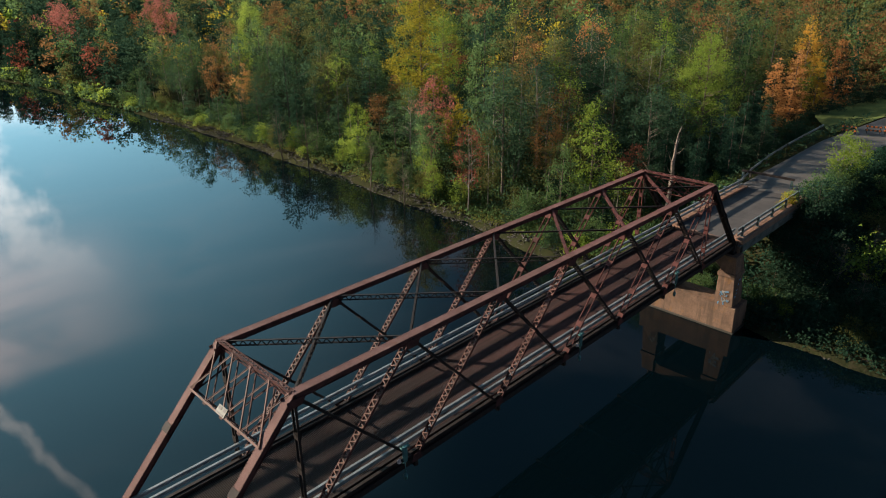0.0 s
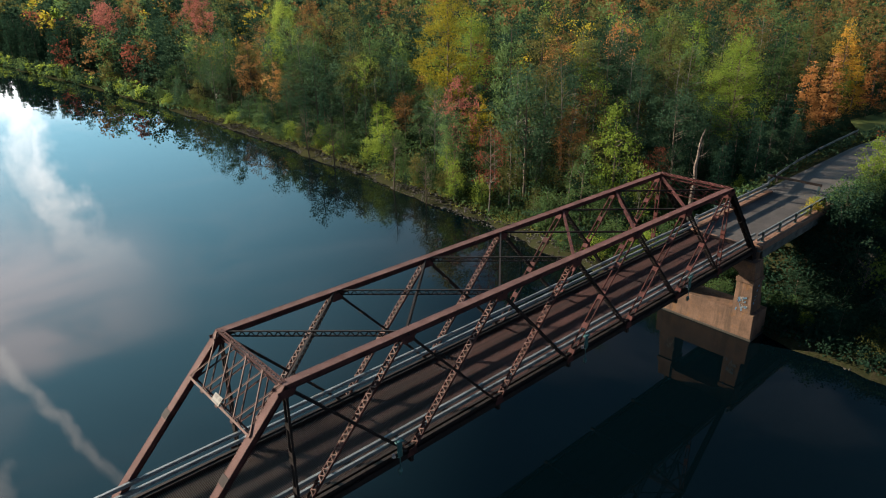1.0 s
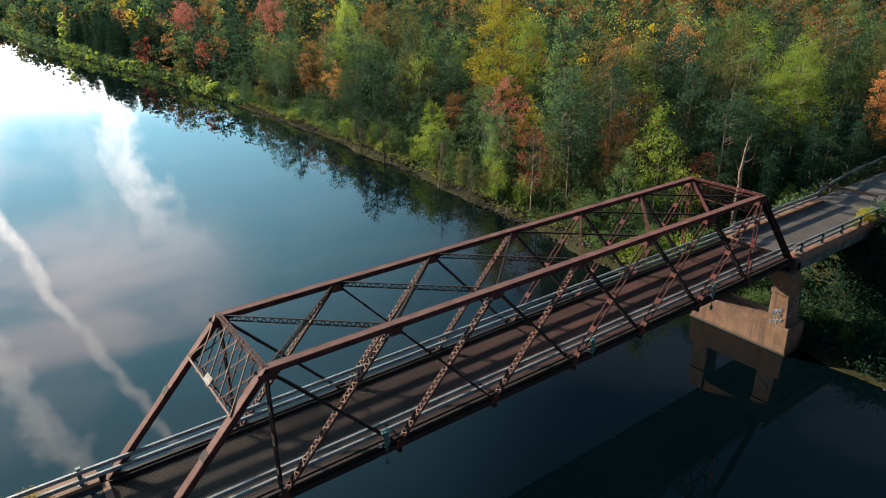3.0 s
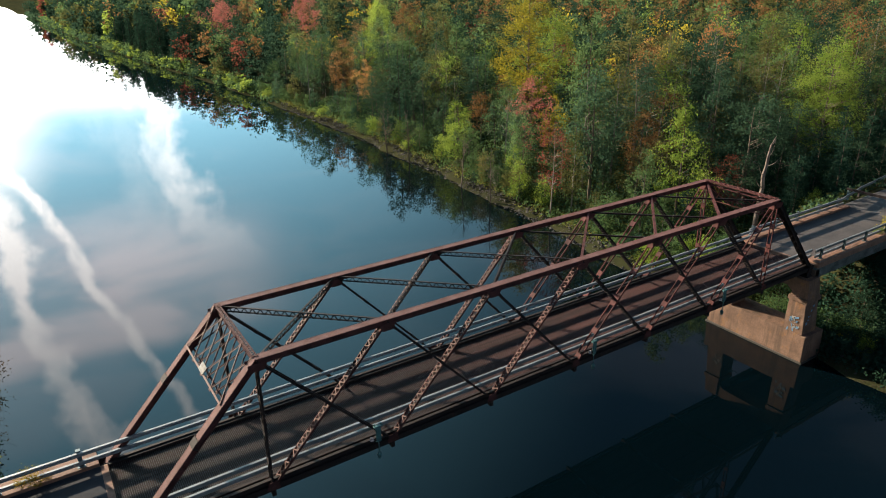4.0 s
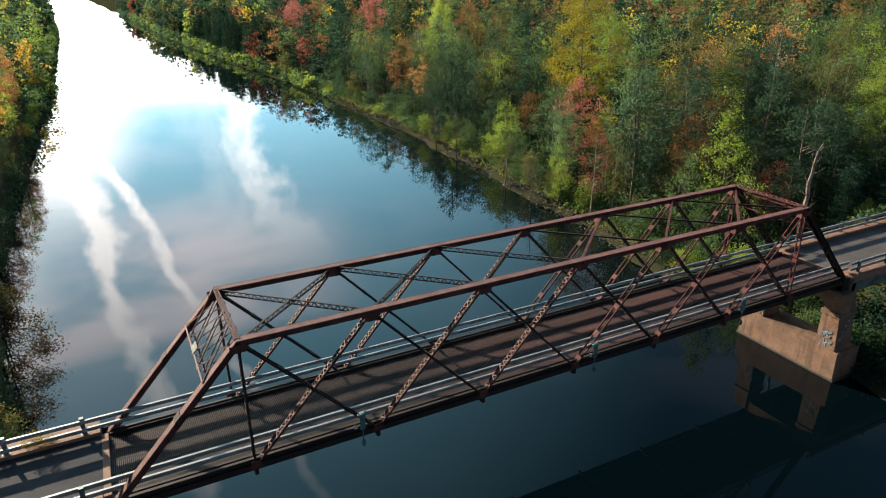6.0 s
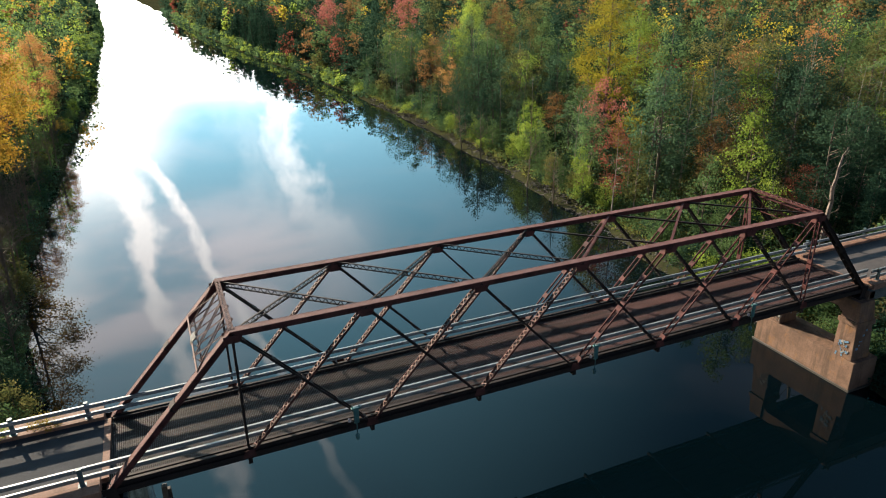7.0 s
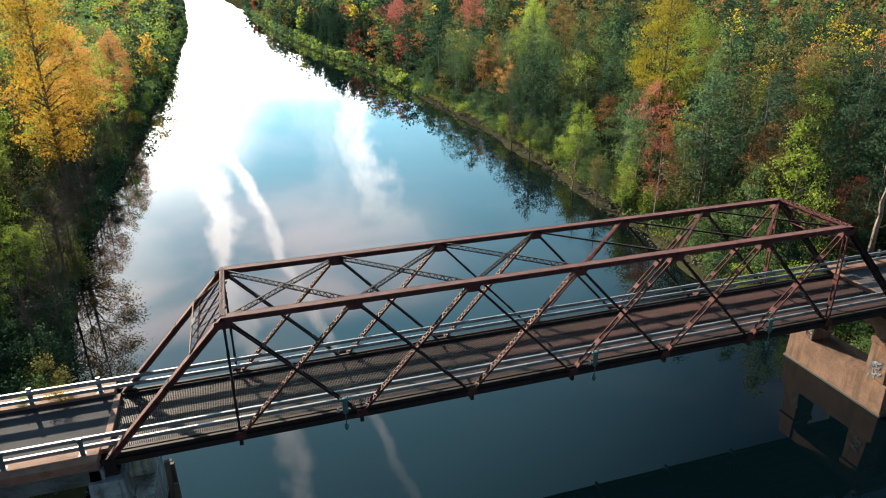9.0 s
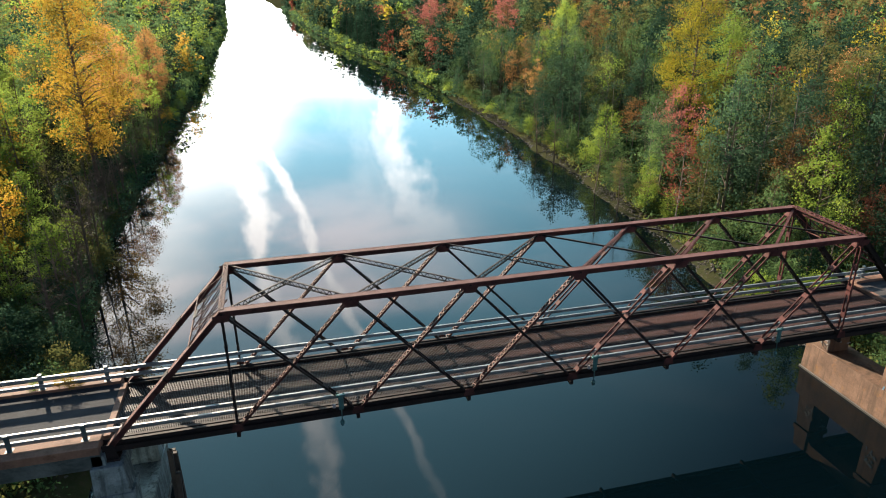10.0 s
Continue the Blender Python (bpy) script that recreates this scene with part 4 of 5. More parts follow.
def grow(kind, height, radius, clumps, leaves, size, base=0.22, puff=0.6):
    """Centres of the clumps, and the leaves round them."""
    u = rng.uniform(0, 1, clumps * 8)
    u = u[rng.uniform(0, 1, clumps * 8) < envelope(kind, u) * 0.9 + 0.1][:clumps]
    clumps = len(u)
    ang = rng.uniform(0, 2 * np.pi, clumps)
    lobes = 1 + 0.28 * np.sin(ang * 2 + rng.uniform(0, 6)) + 0.18 * np.sin(ang * 3 + u * 5 + rng.uniform(0, 6))
    r = radius * envelope(kind, u) * lobes * rng.uniform(0.35, 1.0, clumps) ** 0.6
    z = height * (base + (1 - base) * u * 0.97)
    if kind == "conifer":
        z = z - 0.22 * r
    c = np.stack([r * np.cos(ang), r * np.sin(ang), z], 1)
    which = rng.integers(0, clumps, leaves)
    spread = rng.normal(size=(leaves, 3)) * puff * rng.uniform(0.5, 1.2, leaves)[:, None]
    spread[:, 2] *= 0.35 if kind == "conifer" else 0.7
    pts = c[which] + spread
    pts[:, 2] = np.maximum(pts[:, 2], 0.15)
    return c, leaves_at(pts, size, 0.6 if kind == "conifer" else 0.2)


def tube(bm, line, radii, sides):
    """One unbroken tapering tube along a line of points."""
    rings = []
    for k, p in enumerate(line):
        d = (line[min(k + 1, len(line) - 1)] - line[max(k - 1, 0)]).normalized()
        s = d.orthogonal().normalized() if abs(d.z) < 0.9 else (Vector((1, 0, 0)) - d * d.x).normalized()
        u = d.cross(s)
        rings.append([bm.verts.new(p + (s * math.cos(2 * math.pi * i / sides) + u * math.sin(2 * math.pi * i / sides)) * radii[k]) for i in range(sides)])
    for a, b in zip(rings, rings[1:]):
        for i in range(sides):
            j = (i + 1) % sides
            bm.faces.new((a[i], a[j], b[j], b[i]))


def trunk_mesh(name, height, thick, targets, limbs, bark, lean=0.25, twigs=0):
    bm = bmesh.new()
    n = 6
    bend = rng.normal(size=2) * lean
    line = [Vector((bend[0] * math.sin(2.2 * i / n), bend[1] * (i / n) ** 2 * 1.3, height * 0.96 * i / n)) for i in range(n + 1)]
    tube(bm, line, [thick * (1 - 0.86 * i / n) for i in range(n + 1)], 6)
    order = rng.permutation(len(targets))[:limbs]
    for k in order:
        t = Vector(targets[k])
        f = min(0.9, max(0.12, (t.z - 0.45 * math.hypot(t.x, t.y)) / (height * 0.96)))
        i = min(n - 1, int(f * n))
        s = line[i].lerp(line[i + 1], f * n - i)
        m = s.lerp(t, 0.5) + Vector((0, 0, 0.08 * (t - s).length))
        w = thick * (1 - 0.86 * f) * 0.5
        tube(bm, [s, m, t], [w, w * 0.6, w * 0.2], 3)
        for _ in range(twigs):
            q = m.lerp(t, rng.uniform(0, 1))
            e = q + Vector(rng.normal(size=3)) * 0.55 + Vector((0, 0, 0.35))
            tube(bm, [q, e], [w * 0.28, w * 0.1], 3)
            for _ in range(2):
                g = q.lerp(e, rng.uniform(0.4, 1))
                tube(bm, [g, g + Vector(rng.normal(size=3)) * 0.3 + Vector((0, 0, 0.15))], [w * 0.14, w * 0.06], 3)
    return mesh_of(name, bm, bark)


SPECIES = {}


def species(key, name, kind, height, radius, clumps, leaves, size, thick, limbs, bark, base=0.22, puff=0.6, twigs=0, variants=2):
    SPECIES[key] = []
    for _ in range(variants):
        c, pts = grow(kind, height, radius, clumps, max(leaves, 3), size, base, puff)
        tm = trunk_mesh("trunk", height, thick, c, limbs, bark, twigs=twigs)
        cm = faces_mesh("crown", pts, 3, "leaf_green") if leaves else None
        SPECIES[key].append((name, tm, cm, height))


species("maple", "broadleaf_tree", "maple", 11.5, 3.0, 84, 3200, 0.136, 0.17, 20, "bark", 0.20, 0.44, variants=3)
species("ash", "tall_tree", "poplar", 12.5, 2.4, 80, 2800, 0.136, 0.15, 18, "bark", 0.17, 0.42, variants=3)
species("giant", "tall_tree", "poplar", 22.0, 4.3, 170, 15000, 0.118, 0.26, 60, "bark", 0.20, 0.62, variants=2)
species("birch", "slender_tree", "poplar", 10.5, 1.9, 64, 1850, 0.128, 0.10, 18, "pale_bark", 0.24, 0.46, variants=3)
species("airy", "sparse_tree", "maple", 11.0, 2.5, 70, 1250, 0.12, 0.12, 26, "pale_bark", 0.3, 0.45, twigs=1, variants=2)
species("spruce", "conifer", "conifer", 12.0, 2.3, 130, 2900, 0.165, 0.16, 8, "bark", 0.06, 0.42, variants=2)
species("bare", "bare_tree", "maple", 9.5, 2.4, 44, 0, 0.12, 0.13, 38, "bark", 0.3, 0.5, twigs=4, variants=2)
species("shrub", "shrub", "shrub", 2.8, 1.9, 34, 1700, 0.115, 0.05, 12, "bark", 0.05, 0.42, variants=3)
species("sapling", "young_tree", "poplar", 5.5, 1.3, 36, 1800, 0.115, 0.06, 14, "bark", 0.10, 0.4, variants=2)

LOOKS = {
    "leaf_deep": "dark green", "leaf_green": "mid-green", "leaf_lime": "bright yellow-green", "leaf_olive": "olive and bronze",
    "leaf_yellow": "golden yellow", "leaf_amber": "amber and gold", "leaf_rust": "brown rust-coloured", "leaf_crimson": "dark crimson", "leaf_gold": "greenish gold", "leaf_orange": "burnt orange", "leaf_red": "dusky red", "leaf_needle_and_shade": "blackish green",
}
FORMS = {
    "maple": ("tree", "full-crowned {} broadleaf tree in the riverside woods"), "giant": ("tree", "very tall {} broadleaf tree standing over the woods"), "ash": ("tree", "tall narrow {} broadleaf tree in the woods"),
    "birch": ("tree", "slender pale-trunked tree with {} leaves"), "airy": ("tree", "thin half-bare tree with sparse {} leaves"),
    "spruce": ("conifer", "dense {} conifer in the woods"), "bare": ("tree", "bare tree with fine grey twigs by the water"),
    "shrub": ("shrub", "low rounded {} shrub on the bank"), "sapling": ("young tree", "young {} tree among the undergrowth"),
}
MASTERS = {}


def plant(key, x, y, leaf, size=1.0, z=None, turn=None, stretch=1.0):
    v = int(rng.integers(0, len(SPECIES[key])))
    name, tm, cm, h = SPECIES[key][v]
    if (key, v) not in MASTERS:
        ob = new(name)
        part("trunk", tm, None, ob)
        if cm:
            part("crown", cm, None, ob)
        MASTERS[key, v] = ob
        made = ob
    else:
        made = copy_thing(MASTERS[key, v], Matrix())
    a = rng.uniform(0, 2 * math.pi) if turn is None else turn
    made.matrix_basis = Matrix.LocRotScale((x, y, (float(land(x, y)) if z is None else z) - 0.12), Euler((0, 0, a)), (size, size, size * stretch))
    for o in made.children:
        if o.name.startswith("crown"):
            o.material_slots[0].link = "OBJECT"
            o.material_slots[0].material = MATS[leaf]
    cat, text = FORMS[key]
    tagged(made, text.format(LOOKS[leaf]), cat, "shrubs on the banks" if key == "shrub" else "trees of the riverside woods")
    return made


# trees that stand out, by their place
taken = [(58.6, 11.0, 3.2), (57.0, 8.6, 1.5), (61.5, 14.5, 2.0)]
for key, x, y, leaf, size, stretch in (
    ("maple", 62.4, 50.2, "leaf_red", 0.92, 1.2), ("giant", 72.4, 63.0, "leaf_gold", 1.15, 1.0), ("giant", 80.5, 66.0, "leaf_lime", 0.95, 1.0),
    ("ash", 59.1, 21.0, "leaf_lime", 1.08, 1.02), ("giant", 84.6, 20.2, "leaf_lime", 0.80, 1.0), ("maple", 58.4, 63.0, "leaf_lime", 0.80, 1.0), ("maple", 56.4, 57.5, "leaf_green", 0.62, 1.0),
    ("sapling", 55.6, 59.5, "leaf_lime", 1.2, 1.0), ("airy", 52.8, 34.3, "leaf_crimson", 0.86, 1.2), ("birch", 55.0, 33.0, "leaf_olive", 1.05, 1.05), ("maple", 66.5, 50.0, "leaf_gold", 0.85, 1.0),
    ("airy", 64.2, 35.6, "leaf_olive", 1.35, 1.0), ("maple", 63.6, 116.0, "leaf_rust", 1.10, 1.0), ("maple", 64.6, 107.5, "leaf_orange", 0.84, 1.0),
    ("ash", 66.0, 101.0, "leaf_green", 1.0, 1.0), ("giant", 82.6, 134.0, "leaf_lime", 0.95, 1.0), ("giant", 93.0, 138.0, "leaf_rust", 0.85, 1.0),
    ("maple", 74.9, 165.5, "leaf_orange", 0.95, 1.0), ("maple", 67.2, 231.0, "leaf_red", 1.6, 1.0), ("maple", 73.0, 240.0, "leaf_red", 1.5, 1.0), ("maple", 78.0, 256.0, "leaf_red", 1.6, 1.0), ("maple", 86.0, 250.0, "leaf_rust", 1.6, 1.0),
    ("maple", 89.2, 196.5, "leaf_red", 1.6, 1.05), ("maple", 97.0, 222.0, "leaf_red", 1.6, 1.0), ("maple", 92.0, 208.0, "leaf_rust", 1.4, 1.0), ("airy", 68.0, 140.0, "leaf_gold", 1.1, 1.0), ("ash", 92.0, 60.0, "leaf_olive", 1.5, 1.0), ("maple", 104.5, 66.0, "leaf_orange", 1.1, 1.0), ("maple", 100.0, 62.0, "leaf_rust", 1.1, 1.0), ("maple", 88.0, 72.0, "leaf_crimson", 1.25, 1.0),
    ("maple", 64.4, 18.6, "leaf_crimson", 0.66, 1.0), ("maple", 65.0, 31.6, "leaf_rust", 0.88, 1.0), ("airy", 69.4, 33.0, "leaf_rust", 1.15, 1.0),
    ("sapling", 52.4, 25.0, "leaf_green", 1.0, 1.0), ("sapling", 52.8, 40.5, "leaf_lime", 1.0, 1.0), ("birch", 55.6, 44.9, "leaf_lime", 0.62, 1.0),
    ("spruce", 105.5, 18.6, "leaf_orange", 0.98, 1.0), ("spruce", 111.5, 17.6, "leaf_orange", 1.02, 1.0), ("spruce", 114.5, 19.0, "leaf_orange", 0.9, 1.0), ("birch", 119.5, 18.5, "leaf_lime", 0.8, 1.0), ("spruce", 126.5, 15.8, "leaf_orange", 1.12, 1.0), ("spruce", 122.5, 17.5, "leaf_amber", 0.8, 1.0), ("shrub", 104.0, 13.8, "leaf_needle_and_shade", 0.9, 1.0), ("shrub", 108.5, 14.6, "leaf_deep", 0.8, 1.0), ("shrub", 113.0, 14.2, "leaf_needle_and_shade", 1.0, 1.0), ("shrub", 118.0, 13.6, "leaf_needle_and_shade", 1.1, 1.0), ("shrub", 123.0, 12.6, "leaf_deep", 1.0, 1.0), ("shrub", 128.5, 11.4, "leaf_needle_and_shade", 1.1, 1.0), ("shrub", 134.0, 10.2, "leaf_needle_and_shade", 1.2, 1.0), ("shrub", 100.0, 12.6, "leaf_deep", 0.8, 1.0), ("ash", 129.0, 22.0, "leaf_amber", 1.2, 1.0),
    ("ash", 122.0, 34.0, "leaf_olive", 1.1, 1.0), ("maple", 131.0, 52.0, "leaf_green", 1.4, 1.0), ("sapling", 100.0, 17.5, "leaf_green", 1.2, 1.0),
    ("spruce", 80.0, 15.5, "leaf_needle_and_shade", 0.95, 1.0), ("spruce", 84.0, 14.2, "leaf_needle_and_shade", 0.9, 1.0), ("spruce", 88.5, 15.0, "leaf_needle_and_shade", 0.85, 1.0), ("spruce", 92.5, 16.0, "leaf_needle_and_shade", 0.85, 1.0), ("spruce", 96.5, 17.5, "leaf_needle_and_shade", 0.7, 1.0), ("spruce", 134.0, 17.0, "leaf_needle_and_shade", 0.9, 1.0), ("spruce", 140.0, 17.0, "leaf_needle_and_shade", 0.9, 1.0),
    ("giant", -14.6, 66.5, "leaf_amber", 1.34, 1.0), ("ash", -16.8, 38.5, "leaf_yellow", 0.95, 1.0), ("maple", -19.5, 41.5, "leaf_amber", 1.0, 1.0), ("ash", -21.5, 60.0, "leaf_lime", 1.2, 1.0),
    ("giant", -16.5, 96.0, "leaf_orange", 0.95, 1.0), ("giant", -14.5, 122.0, "leaf_orange", 0.86, 1.0), ("ash", -13.8, 104.0, "leaf_lime", 1.25, 1.0), ("ash", -24.0, 100.0, "leaf_amber", 1.3, 1.0),
    ("birch", -17.0, 46.0, "leaf_lime", 0.9, 1.0), ("maple", -12.2, 35.0, "leaf_lime", 0.66, 1.0), ("maple", -12.6, 40.0, "leaf_lime", 0.62, 1.0), ("maple", -14.0, 30.5, "leaf_lime", 0.6, 1.0),
    ("maple", -17.0, 26.0, "leaf_green", 0.62, 1.0), ("sapling", -11.0, 20.0, "leaf_deep", 1.0, 1.0), ("maple", -15.0, 17.0, "leaf_deep", 0.55, 1.0),
    ("bare", -9.9, 38.0, "leaf_olive", 1.25, 1.1), ("bare", -8.9, 31.0, "leaf_olive", 0.95, 1.1), ("bare", -10.3, 43.0, "leaf_olive", 1.0, 1.1), ("bare", -8.2, 26.5, "leaf_olive", 0.8, 1.1), ("bare", -10.6, 48.0, "leaf_olive", 0.9, 1.0),
    ("bare", -11.2, 60.0, "leaf_olive", 0.9, 1.0), ("bare", -11.4, 75.0, "leaf_olive", 0.9, 1.0), ("bare", -10.9, 92.0, "leaf_olive", 0.9, 1.0),
    ("bare", 50.9, 44.0, "leaf_olive", 0.75, 1.1), ("bare", 51.6, 52.0, "leaf_olive", 0.8, 1.1), ("bare", 52.3, 68.0, "leaf_olive", 0.9, 1.1), ("bare", 52.6, 76.0, "leaf_olive", 0.85, 1.1),
):
    plant(key, x, y, leaf, size, stretch=stretch)
    taken.append((x, y, 2.2 if key in ("maple", "ash", "giant") else 1.5))


def free(x, y, gap):
    return all((x - a) ** 2 + (y - b) ** 2 > (gap + c) ** 2 for a, b, c in taken)


def inland(x, y):
    return float(max(x - shore_right(y), shore_left(y) - x))


def on_road(x, y, gap=5.5):
    return abs(y - float(road_mid(x))) < gap


GREENS = (("leaf_deep", 0.48), ("leaf_green", 0.24), ("leaf_lime", 0.05), ("leaf_olive", 0.16), ("leaf_rust", 0.05), ("leaf_orange", 0.01))
WARMS = (("leaf_deep", 0.14), ("leaf_green", 0.34), ("leaf_lime", 0.26), ("leaf_olive", 0.14), ("leaf_amber", 0.06), ("leaf_rust", 0.06))


def pick(table):
    r = rng.uniform(0, sum(w for _, w in table))
    for k, w in table:
        r -= w
        if r <= 0:
            return k
    return table[0][0]


SHORE = (("leaf_deep", 0.12), ("leaf_green", 0.36), ("leaf_lime", 0.32), ("leaf_olive", 0.14))
CLEAN = (("leaf_deep", 0.46), ("leaf_green", 0.32), ("leaf_lime", 0.05), ("leaf_olive", 0.17))


def hides_standout(x, y):
    """Whether a tree here would stand between the camera and one that stands out."""
    for a, b, c in taken:
        dx, dy = x - a, y - b
        along = -0.62 * dx - 0.78 * dy
        if 0 < along < 15 and abs(0.78 * dx - 0.62 * dy) < c + 0.9:
            return True
    return False


def wood(x0, x1, y0, y1, gap, colours, low=0.6, high=1.3, conifers=0.14):
    """Trees on a loosened grid between the given lines."""
    y = y0
    while y < y1:
        x = x0
        while x < x1:
            px, py = x + rng.uniform(-0.45, 0.45) * gap, y + rng.uniform(-0.45, 0.45) * gap
            d = inland(px, py)
            x += gap
            if d < 1.5 or on_road(px, py) or not free(px, py, 0.4):
                continue
            if px < 0 and d < 8 and 20 < py < 64:
                if rng.uniform() < 0.3:
                    plant("bare", px, py, "leaf_olive", rng.uniform(0.6, 1.0))
                continue
            # trees that would hide a standout are kept low for the camera's view
            edge = min(1.12, (0.94 if px > 20 else 0.72) + d / 40) * (0.64 if hides_standout(px, py) else 1.0)
            if 61 < px < 84 and py < 18:
                if rng.uniform() < 0.6:
                    plant("spruce", px, py, "leaf_needle_and_shade", rng.uniform(0.5, 0.85))
                else:
                    plant("maple", px, py, "leaf_deep", rng.uniform(0.5, 0.8))
                continue
            if rng.uniform() < conifers:
                plant("spruce", px, py, "leaf_needle_and_shade", rng.uniform(0.5, 0.95) * edge)
                continue
            key = pick((("maple", 0.26), ("ash", 0.28), ("birch", 0.22), ("airy", 0.24))) if d > 3 else pick((("sapling", 0.6), ("shrub", 0.4)))
            plant(key, px, py, pick(SHORE if px > 20 and d < 9 and py < 48 else colours), rng.uniform(low, high) * edge, stretch=rng.uniform(0.9, 1.15))
        y += gap


wood(50, 92, 11, 62, 4.3, CLEAN)
wood(50, 84, 62, 150, 5.0, GREENS)
wood(92, 132, 26, 62, 5.6, GREENS)
wood(-40, -8, 13, 60, 4.6, WARMS, 0.5, 0.95, 0.05)
wood(-52, -9, 60, 135, 5.4, WARMS, 0.7, 1.25, 0.05)
# a fringe of bushes leaning over both shores
y = 8.0
while y < 165:
    for side in (1, -1):
        if side < 0 and not 9 < y < 140:
            continue
        d = rng.uniform(0.5, 2.0)
        x = float(shore_right(y)) + d if side > 0 else float(shore_left(y)) - d
        if side < 0 and 22 < y < 110:
            if rng.uniform() < 0.45:
                plant("bare", x - 0.6, y, "leaf_olive", rng.uniform(0.5, 0.95))
        elif rng.uniform() < 0.55 and free(x, y, -0.9):
            plant("shrub" if rng.uniform() < 0.35 else "sapling", x + (1.0 if side > 0 else 0.0), y, pick((("leaf_green", 0.4), ("leaf_deep", 0.14), ("leaf_lime", 0.33), ("leaf_olive", 0.13))), rng.uniform(0.5, 0.95))
    y += 1.9 if y < 90 else 3.0
# low scrub on the shaded bank beneath the bare trees
for i in range(46):
    y = 13 + i * 1.6
    d = rng.uniform(0.6, 9.0)
    plant("shrub", float(shore_left(y)) - d, y, pick((("leaf_deep", 0.5), ("leaf_olive", 0.3), ("leaf_green", 0.2))), rng.uniform(0.55, 1.15))
# the dense dark conifers along the far shore
for i in range(44):
    y = 214 + i * 2.0
    plant("spruce", float(shore_right(y)) + 3 + rng.uniform(0, 9), y, "leaf_needle_and_shade", rng.uniform(1.0, 1.4))
